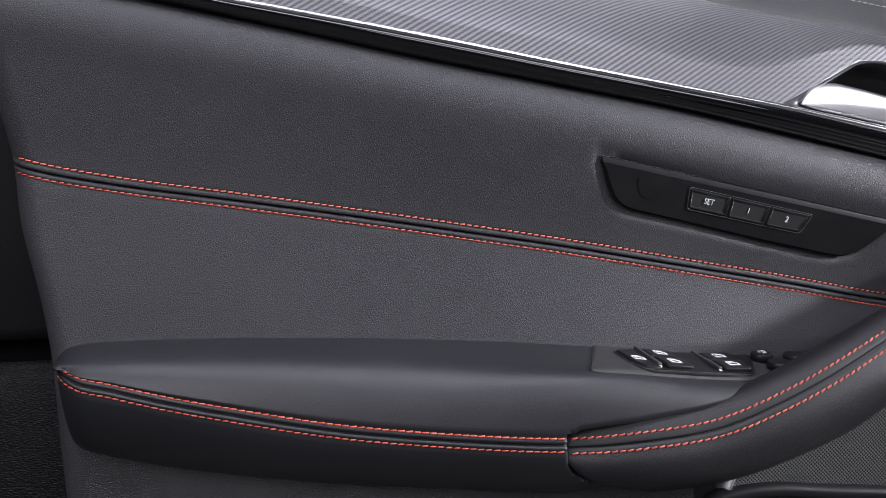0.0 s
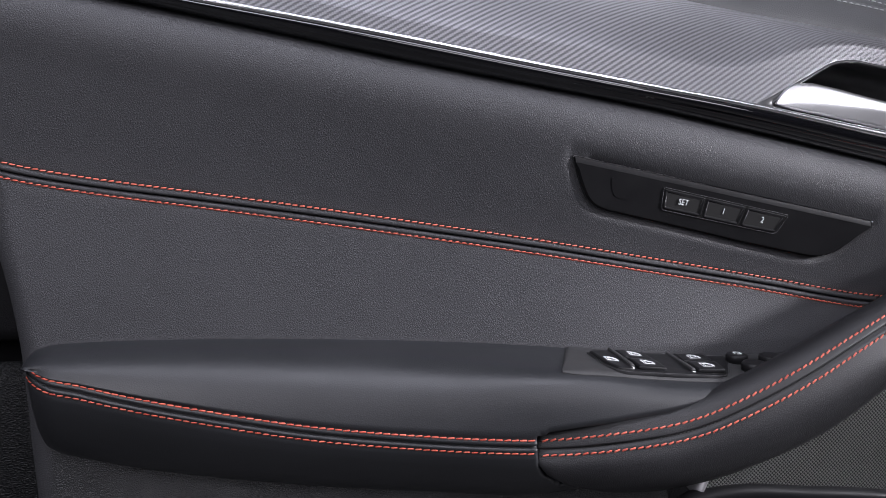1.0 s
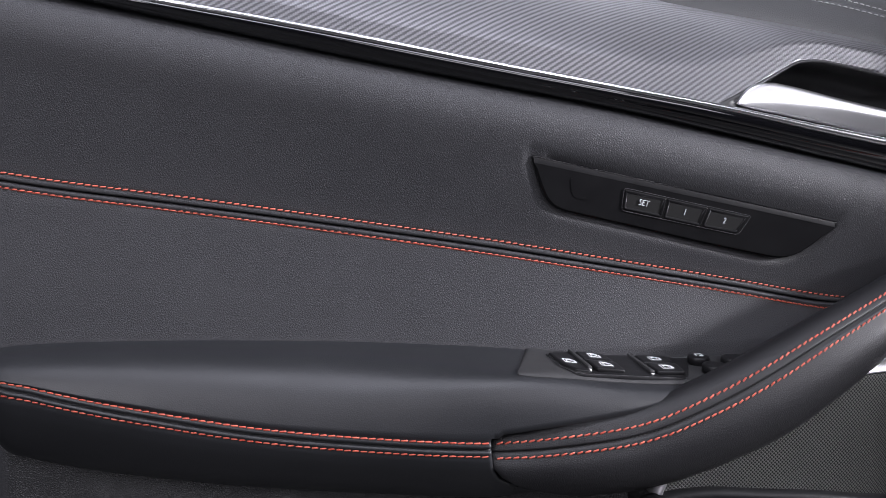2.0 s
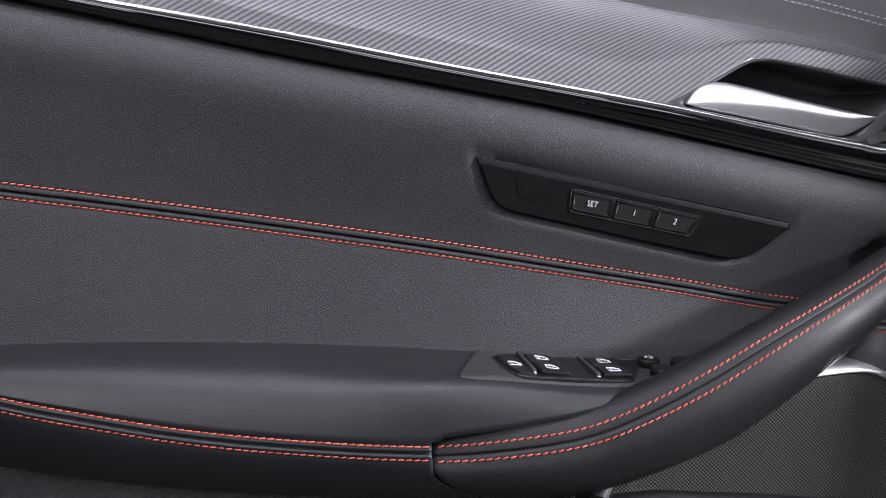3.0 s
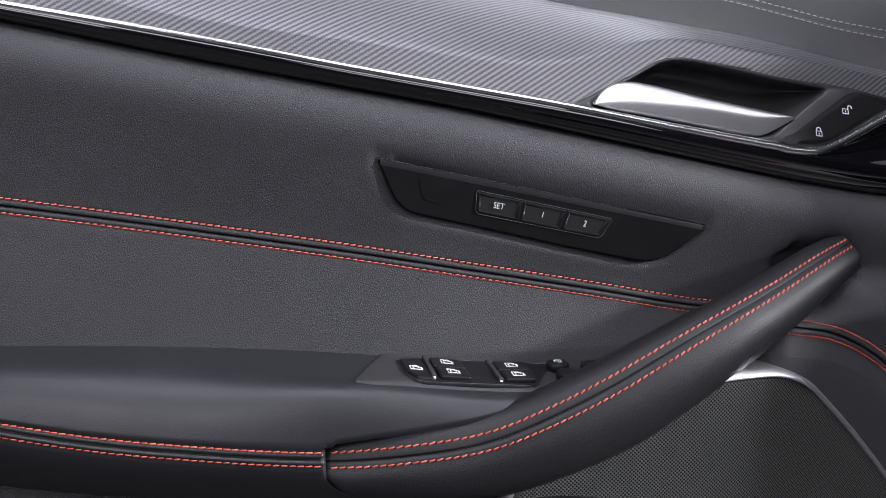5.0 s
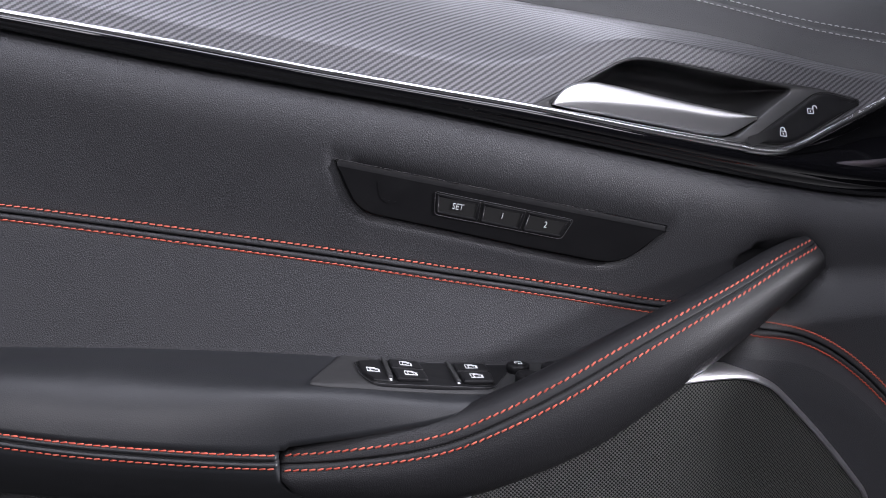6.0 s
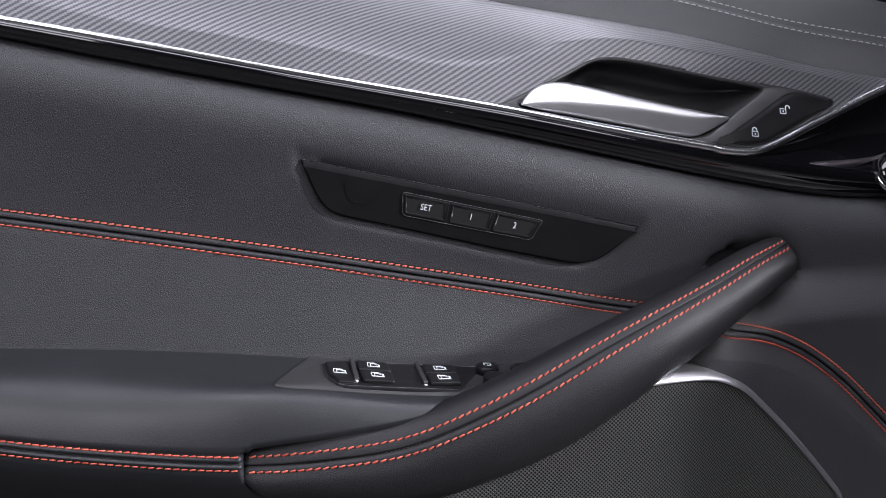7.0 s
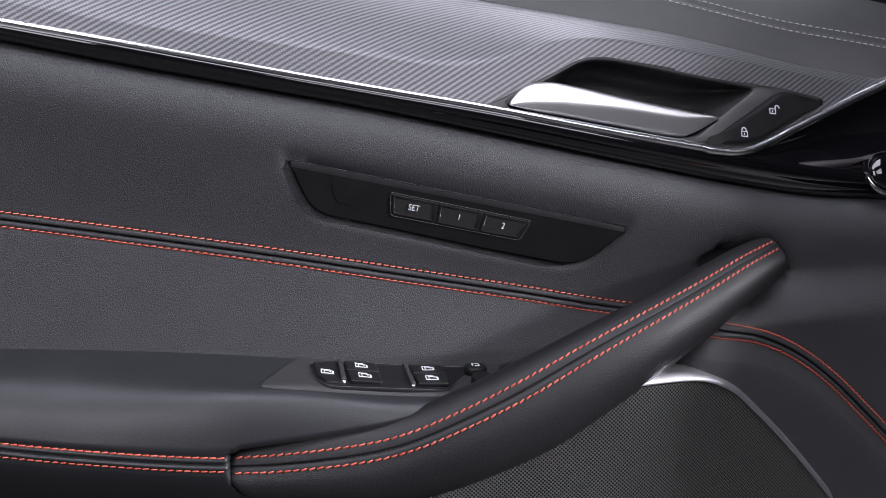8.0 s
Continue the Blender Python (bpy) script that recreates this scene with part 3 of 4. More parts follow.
# ---- carbon trim, strip and sill ----
CREASE = spline([-0.10, -0.01, 0.0721, 0.117, 0.1684, 0.2215, 0.2488, 0.2712, 0.2914, 0.3064, 0.3218, 0.3375, 0.3534, 0.3695, 0.3857, 0.4191, 0.4717, 0.5088, 0.56],
                [0.9430, 0.9235, 0.9083, 0.9000, 0.8930, 0.8859, 0.8821, 0.8796, 0.8804, 0.8837, 0.8879, 0.8911, 0.8926, 0.8919, 0.8896, 0.8844, 0.8752, 0.8688, 0.8600])
TOPZ = spline([-0.10, 0.05, 0.20, 0.303, 0.381, 0.416, 0.451, 0.488, 0.538, 0.60], [0.985, 0.960, 0.9335, 0.9145, 0.9025, 0.8965, 0.8885, 0.8795, 0.8705, 0.860])
TOPY = spline([-0.10, 0.05, 0.20, 0.303, 0.40, 0.47, 0.538, 0.60], [0.505, 0.494, 0.485, 0.482, 0.477, 0.468, 0.455, 0.448])
SURROUND = rounded([(0.291, 0.8590), (0.306, 0.8652), (0.335, 0.8780), (0.346, 0.8830), (0.360, 0.8838), (0.380, 0.8800), (0.428, 0.8710), (0.462, 0.8672), (0.4905, 0.8610),
                    (0.4906, 0.8578), (0.4440, 0.8362), (0.432, 0.8352), (0.400, 0.8392), (0.334, 0.8515)], [0.002, 0.01, 0.01, 0.008, 0.01, 0.02, 0.02, 0.01, 0.003, 0.003, 0.01, 0.006, 0.02, 0.02], 4)


def inside(poly, x, z):
    hit = False
    for (x1, z1), (x2, z2) in zip(poly, poly[1:] + poly[:1]):
        if (z1 > z) != (z2 > z) and x < (x2 - x1) * (z - z1) / (z2 - z1) + x1:
            hit = not hit
    return hit


def trim_y(x, z):
    return YS(x) + 0.35 * (z - ZC(x))


SINK = inset(SURROUND, 0.0014)
EDGE_X = [(0.412, 0.8361), (0.422, 0.8347), (0.4309, 0.8341), (0.4408, 0.8354), (0.4482, 0.8376), (0.4674, 0.8449), (0.4871, 0.8521), (0.5073, 0.8595), (0.5356, 0.8692), (0.56, 0.8776)]
RISE = spline([p[0] for p in EDGE_X], [p[1] for p in EDGE_X])
cols, uvs = [], []
for k in range(440):
    x = -0.10 + 0.66 * k / 439
    zc = ZC(x) if x < 0.412 else RISE(x)
    zk, zt, yt = max(CREASE(x), zc + 0.0005), max(TOPZ(x), zc + 0.001), TOPY(x)
    col, uv = [(x, YS(x) + 0.03, zc - 0.001)], [(x, zc - 0.03)]
    for j in range(33):
        z = zc - 0.001 + (zk - zc + 0.001) * j / 32
        y = trim_y(x, z)
        if inside(SINK, x, z):
            y += 0.034
        col.append((x, y, z))
        uv.append((x, z))
    yk = trim_y(x, zk)
    for j in range(1, 19):
        f = j / 18
        y = yk + (yt - yk) * f
        z = zk + (zt - zk) * (1.35 * f - 0.35 * f * f)
        if f < 0.15 and inside(SINK, x, z):
            y += 0.034
        col.append((x, y, z))
        uv.append((x, zk + math.hypot(yt - yk, zt - zk) * f))
    col += [(x, yt + 0.0025, zt + 0.0004), (x, yt + 0.004, zt - 0.003), (x, yt + 0.02, zt - 0.02)]
    uv += [(x, zt + 0.05), (x, zt + 0.052), (x, zt + 0.07)]
    cols.append(col)
    uvs.append([(a * 1000, b * 1000) for a, b in uv])
sheet("carbon_trim", cols, M_CARBON, door, "silver-grey carbon fibre twill trim panel", uv=uvs)

strip_cols = []
for k in range(200):
    x = -0.10 + 0.76 * k / 199
    zc, zs, y = ZC(x), ZS(x), YS(x)
    h = zc - zs
    strip_cols.append([(x, y + 0.03, zc), (x, y + 0.001, zc - 0.0002), (x, y - 0.0014, zc - 0.0008), (x, y - 0.0024, zc - 0.22 * h), (x, y - 0.0026, zc - 0.38 * h), (x, y - 0.0018, zc - 0.52 * h),
                       (x, y - 0.0004, zc - 0.60 * h), (x, y - 0.0002, zc - 0.66 * h), (x, y + 0.0004, zc - 0.80 * h), (x, y + 0.0022, zc - 0.93 * h), (x, y + 0.005, zc - h), (x, y + 0.02, zc - h - 0.001)])
sheet("gloss_strip", strip_cols, M_PIANO, door, "piano black gloss strip")

run = []
for k in range(140):
    x = -0.10 + (0.410 + 0.10) * k / 139
    run.append((x, YS(x) - 0.0006, ZC(x) + 0.0002))
for k in range(1, 40):
    x = 0.410 + (0.56 - 0.410) * k / 39
    z = 0.5 * (ZC(x) + RISE(x)) if x < 0.412 else RISE(x) + 0.0002
    run.append((x, trim_y(x, z) - 0.0014, z - 0.0006))
tube("chrome_edge", run, lambda f: 0.0016 if f < 0.62 else 0.0016 + 0.0009 * math.sin(min(1, (f - 0.62) / 0.2) * math.pi / 2), M_CHROME, door, "bright chrome edge strip", sides=12)

# gloss black field ahead of the lock keys
cols = []
for k in range(80):
    x = 0.424 + (X_END - 0.424) * k / 79
    z1, z0 = RISE(min(x, 0.56)) - 0.0012, ZC(x) - 0.001
    z1 = max(z1, z0 + 0.0004)
    col = []
    for j in range(15):
        f = j / 14
        z = z0 + (z1 - z0) * f
        hollow = 0.012 * math.sin(math.pi * f) * ease(0.43, 0.50, x)
        col.append((x, trim_y(x, z0) + (trim_y(x, z1) - trim_y(x, z0)) * f - 0.0005 + hollow, z))
    cols.append(col)
sheet("gloss_field", cols, M_PIANO, door, "piano black gloss field")

SILL = [(0.0032, -0.006), (0.0034, -0.001), (0.0042, 0.0022), (0.0065, 0.0062), (0.010, 0.0107), (0.015, 0.0160), (0.0205, 0.0212),
        (0.0236, 0.0236), (0.0242, 0.0231), (0.0249, 0.0243), (0.027, 0.0260), (0.034, 0.0315), (0.046, 0.0395), (0.062, 0.0490), (0.080, 0.0570), (0.10, 0.0630), (0.13, 0.066), (0.15, 0.04)]
cols = []
for k in range(120):
    x = -0.10 + 0.76 * k / 119
    zt, yt = TOPZ(x), TOPY(x)
    cols.append([(x, yt + a, zt + b) for a, b in SILL])
sill = sheet("window_sill", cols, M_SILL, door, "black leather door shoulder with grey stitching")
for a, b in ((0.0205, 0.0212), (0.0285, 0.0272)):
    c = [(0.30 + 0.003 * k, TOPY(0.30 + 0.003 * k) + a - 0.0002, TOPZ(0.30 + 0.003 * k) + b + 0.0002) for k in range(110)]
    join_sewn("stitching", M_GREY, c, [(0, -0.6, 0.8)] * len(c), 0.0042, sill, 0.0030, 0.00038, 0, "grey stitching")

# ---- door opener: surround, bowl, lever, lock keys ----
on_trim = lambda u, v, h: (u, trim_y(u, v) - h, v)
BOWL = rounded([(0.303, 0.8600), (0.3245, 0.8715), (0.336, 0.8768), (0.346, 0.8814), (0.358, 0.8822), (0.380, 0.8785), (0.412, 0.8722), (0.447, 0.8660),
                (0.432, 0.8575), (0.418, 0.8485), (0.409, 0.8418), (0.398, 0.8408), (0.335, 0.8526), (0.306, 0.8582)],
               [0.003, 0.006, 0.01, 0.006, 0.008, 0.02, 0.02, 0.004, 0.02, 0.01, 0.004, 0.008, 0.02, 0.004], 4)


# outline and bowl are matched point by point by their angle round the middle
def resample(poly, count, mid):
    out = []
    for k in range(count):
        a = -math.pi + 2 * math.pi * k / count
        d = Vector((math.cos(a), math.sin(a) / 4))
        best = None
        for (x1, z1), (x2, z2) in zip(poly, poly[1:] + poly[:1]):
            ex, ez = x2 - x1, z2 - z1
            den = d.x * ez - d.y * ex
            if abs(den) < 1e-12:
                continue
            t = ((x1 - mid[0]) * ez - (z1 - mid[1]) * ex) / den
            s = ((x1 - mid[0]) * d.y - (z1 - mid[1]) * d.x) / den
            if t > 0 and -1e-6 <= s <= 1 + 1e-6 and (best is None or t > best):
                best = t
        out.append((mid[0] + d.x * best, mid[1] + d.y * best))
    return out


MID = (0.375, 0.861)
so, bo = resample(SURROUND, 160, MID), resample(BOWL, 160, MID)


def scaled(poly, f, cx, cz):
    return [(cx + (x - cx) * f, cz + (z - cz) * f) for x, z in poly]


opener = plaque("opener_surround", [(so, -0.006), (so, 0.0002), (inset(so, 0.0006), 0.0010), (inset(bo, -0.0008), 0.0010), (bo, 0.0002), (scaled(bo, 0.985, *MID), -0.004),
                                    (scaled(bo, 0.95, *MID), -0.012), (scaled(bo, 0.90, *MID), -0.018), (scaled(bo, 0.82, *MID), -0.0225), (scaled(bo, 0.70, *MID), -0.0255), (scaled(bo, 0.5, *MID), -0.0275), (scaled(bo, 0.25, *MID), -0.0282), (scaled(bo, 0.05, *MID), -0.0284)],
                on_trim, M_BOWL, door, "black plastic door opener bowl", back=False)
LEV_TOP = spline([0.3045, 0.3062, 0.328, 0.3355, 0.3665, 0.39, 0.4218], [0.8608, 0.8629, 0.8709, 0.8697, 0.8630, 0.8582, 0.8520])
LEV_LOW = spline([0.3045, 0.312, 0.3341, 0.37, 0.3937, 0.402, 0.410, 0.4218], [0.8598, 0.8578, 0.8536, 0.8468, 0.8424, 0.8419, 0.8448, 0.8514])
RIDGE = spline([0.3045, 0.32, 0.3347, 0.3659, 0.3983, 0.4218], [0.30, 0.36, 0.44, 0.66, 0.76, 0.85])
cols = []
for k in range(61):
    x = 0.3045 + (0.4218 - 0.3045) * (0.5 - 0.5 * math.cos(math.pi * k / 60))
    lo_z, hi_z = LEV_LOW(x), max(LEV_TOP(x), LEV_LOW(x) + 0.0003)
    end = max(turn_in(min(x - 0.3045, 0.002), 0.002), turn_in(min(0.4218 - x, 0.0015), 0.0015))
    fr, h = RIDGE(x), hi_z - lo_z
    col = [(x, trim_y(x, lo_z) + 0.014, lo_z + 0.002)]
    for j in range(25):
        f = j / 24
        z = lo_z + h * f
        # the lower face falls in towards its foot, the upper face lies back; a soft ridge between
        fold = 0.5 * ((f - fr) + math.sqrt((f - fr) ** 2 + 0.006))
        under = 0.5 * ((fr - f) + math.sqrt((fr - f) ** 2 + 0.006))
        y = trim_y(x, lo_z + h * fr) - 0.0030 + 0.42 * h * fold + 0.12 * h * under
        roll = 0.0012 * max(0.0, 1 - f / 0.10) ** 2 + 0.0014 * max(0.0, (f - 0.92) / 0.08) ** 2
        col.append((x, y + roll + end, z))
    col.append((x, trim_y(x, hi_z) + 0.014, hi_z - 0.002))
    cols.append(col)
sheet("lever", cols, M_LEVER, opener, "satin chrome door lever", closed=True)
LOCK = rounded([(0.4143, 0.8397), (0.4600, 0.8644), (0.4684, 0.8650), (0.4900, 0.8601), (0.4893, 0.8578), (0.4425, 0.8371), (0.4304, 0.8367), (0.4160, 0.8387)],
               [0.002, 0.005, 0.004, 0.002, 0.002, 0.006, 0.004, 0.002], 4)
plaque("key_gap", [(LOCK, 0.0006), (LOCK, 0.0013)], on_trim, M_GAP, opener)
lk = inset(LOCK, 0.0007)
lock_key = plaque("lock_key", [(lk, 0.0), (lk, 0.0016), (inset(lk, 0.0006), 0.0023), (inset(lk, 0.0025), 0.0026)], on_trim, M_KEY, opener, "black lock and unlock rocker key")


def strokes(name, lines, width, place, h, parent, mat=None):
    """Printed line symbols: each line a thin flat ribbon just above its key."""
    verts, faces = [], []
    for line in lines:
        pts = [Vector(p) for p in line]
        o = len(verts)
        for i, p in enumerate(pts):
            t = (pts[min(i + 1, len(pts) - 1)] - pts[max(i - 1, 0)]).normalized()
            q = Vector((-t.y, t.x)) * width / 2
            for side in (-1, 1):
                for hh in (h - 0.0003, h):
                    verts.append(place(p.x + q.x * side, p.y + q.y * side, hh))
        for i in range(len(pts) - 1):
            a, b = o + 4 * i, o + 4 * i + 4
            faces += [(a + 1, b + 1, b + 3, a + 3), (a, a + 1, b + 1, b), (a + 2, b + 2, b + 3, a + 3), (a, b, b + 2, a + 2)]
        last = o + 4 * (len(pts) - 1)
        faces += [(o, o + 1, o + 3, o + 2), (last, last + 1, last + 3, last + 2)]
    return link_mesh(name, verts, faces, mat or M_WHITE, parent, smooth=False)


def lock_icon(cx, cz, is_open):
    s = 0.00105
    body = [(-1.7, -2.2), (1.7, -2.2), (1.7, 0.3), (-1.7, 0.3), (-1.7, -2.2), (1.0, -2.2)]
    ox = 2.9 if is_open else 0
    arc = [(ox + 1.2 * math.cos(a), 1.2 + 1.1 * math.sin(a)) for a in (math.pi * k / 8 for k in range(9))]
    arc = ([(ox + 1.2, 0.9)] if is_open else [(1.2, 0.3)]) + arc + [(ox - 1.2, 0.3)]
    hole = [(0, -1.5), (0, -0.5)]
    turn = lambda p: (cx + s * p[0], cz + s * (p[1] * 0.95 - 0.12 * p[0]))
    return [[turn(p) for p in l] for l in (body, arc, hole)]


strokes("symbol", lock_icon(0.4358, 0.8440, False), 0.00045, on_trim, 0.0029, lock_key)
strokes("symbol", lock_icon(0.4550, 0.8555, True), 0.00045, on_trim, 0.0029, lock_key)

# ---- memory keys ----
PLATE_TOP = lambda x: 0.8351 - 0.2237 * (x - 0.1944)
on_plate = lambda u, v, h: (u, 0.4268 - 0.04 * (u - 0.1956) + 0.15 * (PLATE_TOP(u) - v) - h, v)
po = rounded(PLATE, [0.003, 0.0012, 0.001, 0.004, 0.004, 0.004, 0.004, 0.006, 0.006, 0.003, 0.002, 0.002, 0.004, 0.004], 4)


def lowered(poly, d):
    """The outline with its upper edge drawn down by d and its flanks drawn in."""
    out = []
    q = inset(poly, 0.0012)
    for (x, z) in q:
        near = max(0.0, 1 - (PLATE_TOP(x) - z) / 0.006)
        out.append((x, z - d * near))
    return out


plate = plaque("memory_panel", [(po, -0.008), (po, -0.0016), (inset(po, 0.0004), -0.0010), (lowered(po, 0.0002), -0.0007), (lowered(po, 0.0030), 0.0006)], on_plate, M_SATIN, door, "matt black memory switch plate")
KEY_FIELD = [(0.2450, 0.8171), (0.3167, 0.8006), (0.3111, 0.7906), (0.2447, 0.8056)]
ko = rounded(KEY_FIELD, [0.0012, 0.0012, 0.002, 0.002], 4)
frame_out, rim_out = inset(ko, -0.0003), inset(po, 0.0002)
plaque("key_frame", [(frame_out, -0.0010), (frame_out, 0.0008)], on_plate, M_GAP, plate)
tube("key_rim", [on_plate(x, z, 0.0009) for x, z in frame_out + frame_out[:1]], lambda f: 0.00016, M_RIM, plate, "thin gloss rim", sides=6)
tube("plate_rim", [on_plate(x, z, -0.0013) for x, z in rim_out + rim_out[:1]], lambda f: 0.00035, M_PIANO, plate, "thin gloss edge", sides=6)
cuts = [((0.2452, 0.8167), (0.2683, 0.8114), (0.2668, 0.8010), (0.2450, 0.8060)), ((0.2692, 0.8112), (0.2919, 0.8060), (0.2889, 0.7957), (0.2677, 0.8006)),
        ((0.2928, 0.8058), (0.3161, 0.8005), (0.3107, 0.7910), (0.2897, 0.7955))]
words = ("SET", "1", "2")
for quad, word in zip(cuts, words):
    q = rounded([quad[0], quad[1], quad[2], quad[3]], [0.0008, 0.0008, 0.0018, 0.0018], 4)
    key = plaque("memory_key", [(q, -0.0005), (q, 0.0010), (inset(q, 0.0003), 0.0013), (inset(q, 0.0009), 0.0013), (inset(q, 0.0018), 0.0007), (inset(q, 0.0030), 0.0004)], on_plate, M_KEY, plate, "black memory key marked " + word)
    cu = bpy.data.curves.new("legend", "FONT")
    cu.body, cu.size, cu.align_x, cu.align_y, cu.extrude = word, 0.0047, "CENTER", "CENTER", 0.0002
    cu.offset = -0.00007
    tmp = new("legend_tmp", cu)
    bpy.context.view_layer.update()
    me = bpy.data.meshes.new_from_object(tmp.evaluated_get(bpy.context.evaluated_depsgraph_get()))
    bpy.data.objects.remove(tmp)
    me.materials.clear()
    me.materials.append(M_WHITE)
    lg = new("legend", me)
    lg.parent = key
    mx, mz = sum(p[0] for p in quad) / 4, sum(p[1] for p in quad) / 4 + 0.0002
    lg.matrix_basis = pose(*on_plate(mx, mz, 0.0009), 98.5, 0, 0) @ pose(0, 0, 0, 0, 0, -12) @ Matrix.Diagonal((0.82, 1, 1, 1))
# shallow finger mark near the rear end of the plate
strokes("finger_mark", [[(0.2165, 0.8229), (0.2166, 0.8195), (0.2172, 0.8165), (0.2184, 0.8140), (0.2204, 0.8126), (0.2252, 0.8119)]], 0.0011, on_plate, 0.0008, plate, M_SATIN)

# ---- window switches on the armrest ----
def arm_z(x, y):
    """The height of the armrest's padded top."""
    rear = D(x) + 0.001
    fy = min(1.0, max(0.0, (rear - y) / (rear - F(x))))
    flat = ease(0.09, 0.19, x)
    return ZA(x) + (ZU(x) - ZA(x)) * (ROLL_A(fy) + (ROLL_B(fy) - ROLL_A(fy)) * flat)


def on_arm(u, v, h):
    return (u, v, ZA(u) - 0.0002 + h)


SW_FRONT = spline([0.1785, 0.1854, 0.1932, 0.214, 0.2408, 0.2681, 0.33],
                  [0.3899, 0.3882, 0.3877, 0.3867, 0.387, 0.386, 0.382])
SW_X = 0.1785
cols = []
for k in range(80):
    x = SW_X + (0.33 - SW_X) * (k / 79) ** 1.5
    fr = SW_FRONT(x)
    re = max(fr + 0.0012, min(0.4345 - 0.04 * max(0, x - 0.1955), 0.3899 + (x - SW_X) * 2.35 + 0.0015))
    ys = [fr + (re - fr) * j / 8 for j in range(9)]
    col = [(x, fr, arm_z(x, fr) - 0.004), (x, fr, arm_z(x, fr) + 0.0002)]
    col += [(x, y, max(arm_z(x, y), ZA(x) - 0.0040) + 0.0010 - (0.0006 if j in (0, 8) else 0)) for j, y in enumerate(ys)]
    cols.append(col + [(x, re, arm_z(x, re) - 0.004)])
sw = sheet("switch_panel", cols, M_PLATE, door, "matt black window switch panel on the armrest", closed=True)


def switch(pts, rise, tilt=0.0, name="window_switch", label="black window switch with white symbol"):
    q = rounded(pts, 0.0015, 3)
    place = lambda u, v, h: on_arm(u, v, h)
    plaque("switch_gap", [(inset(q, -0.0006), 0.0012), (inset(q, -0.0006), 0.0018)], place, M_GAP, sw)
    return plaque(name, [(q, 0.0012), (q, rise), (inset(q, 0.0005), rise + 0.0006), (inset(q, 0.0015), rise + 0.0007)], place, M_KEY, sw, label)


def window_icon(cx, cy, s=0.00095):
    # car side window in outline, slanted to the front
    l1 = [(-2.6, -1.4), (2.2, -1.4), (2.2, 0.4), (0.6, 1.5), (-2.6, 1.5), (-2.6, -1.4), (0, -1.4)]
    l2 = [(-1.3, -1.0), (-1.3, 0.9), (0.4, 0.9), (1.4, 0.0)]
    l3 = [(2.6, -1.6), (2.6, 0.5)]
    return [[(cx + s * p[0], cy + s * p[1] * 1.5) for p in l] for l in (l1, l2, l3)]


bezel = rounded([(0.2010, 0.4172), (0.2150, 0.4232), (0.2850, 0.4205), (0.2680, 0.3900), (0.2080, 0.3890), (0.2030, 0.3985)], [0.002, 0.002, 0.003, 0.004, 0.006, 0.006], 4)
plaque("switch_bezel", [(bezel, -0.003), (bezel, 0.0012), (inset(bezel, 0.0005), 0.0015)], on_arm, M_KEY, sw, "black bezel round the window switches")
bz_line = inset(bezel, 0.0001)
tube("bezel_rim", [on_arm(x, y, 0.0014) for x, y in bz_line + bz_line[:1]], lambda f: 0.00016, M_RIM, sw, sides=5)
for pts, rise in (([(0.2026, 0.4168), (0.2148, 0.4208), (0.2168, 0.3915), (0.2085, 0.3909), (0.2042, 0.3990)], 0.0022),
                  ([(0.2185, 0.4205), (0.2345, 0.4205), (0.2355, 0.4085), (0.2188, 0.4080)], 0.0030), ([(0.2190, 0.4062), (0.2352, 0.4065), (0.2356, 0.3935), (0.2200, 0.3925)], 0.0034),
                  ([(0.2522, 0.4205), (0.2695, 0.4190), (0.2695, 0.4075), (0.2522, 0.4085)], 0.0030), ([(0.2524, 0.4065), (0.2692, 0.4055), (0.2680, 0.3930), (0.2527, 0.3932)], 0.0034)):
    k = switch(pts, rise)
    mx, my = sum(p[0] for p in pts) / len(pts), sum(p[1] for p in pts) / len(pts)
    strokes("symbol", window_icon(mx, my, 0.00112), 0.00042, on_arm, rise + 0.0010, k)
for x in (0.2152, 0.2488):
    rib = rounded([(x, 0.4222), (x + 0.0022, 0.4222), (x + 0.0030, 0.3945), (x + 0.0005, 0.3945)], 0.0006, 3)
    plaque("divider_rib", [(rib, 0.001), (rib, 0.0034), (inset(rib, 0.0004), 0.0040)], on_arm, M_PLATE, sw)
    dot = rounded([(x + 0.0010, 0.3945), (x + 0.0024, 0.3945), (x + 0.0024, 0.3934), (x + 0.0010, 0.3934)], 0.0003, 2)
    plaque("indicator", [(dot, 0.001), (dot, 0.0026)], on_arm, M_WHITE, sw)
# flat near-black plate; the shade of a finger well put into its colour
well = rounded([(0.2362, 0.4220), (0.2480, 0.4215), (0.2485, 0.3935), (0.2365, 0.3940)], 0.001, 3)
plaque("well_shade", [(well, 0.0010), (well, 0.0017)], on_arm, M_GAP, sw)
for cx, cy, r in ((0.2855, 0.4120, 0.0055), (0.2870, 0.3975, 0.0062), (0.3040, 0.4080, 0.0065)):
    ring = [(cx + r * 1.1 * math.cos(2 * math.pi * k / 20), cy + r * math.sin(2 * math.pi * k / 20)) for k in range(20)]
    plaque("mirror_key", [(ring, 0.001), (ring, 0.0045), (inset(ring, 0.0006), 0.0054), (inset(ring, 0.002), 0.0057)], on_arm, M_KEY, sw, "round black mirror key")
arrow = [(0.2838, 0.4112), (0.2838, 0.4135), (0.2872, 0.4135), (0.2872, 0.4105), (0.2850, 0.4105)]
strokes("symbol", [arrow], 0.0005, on_arm, 0.0060, sw)

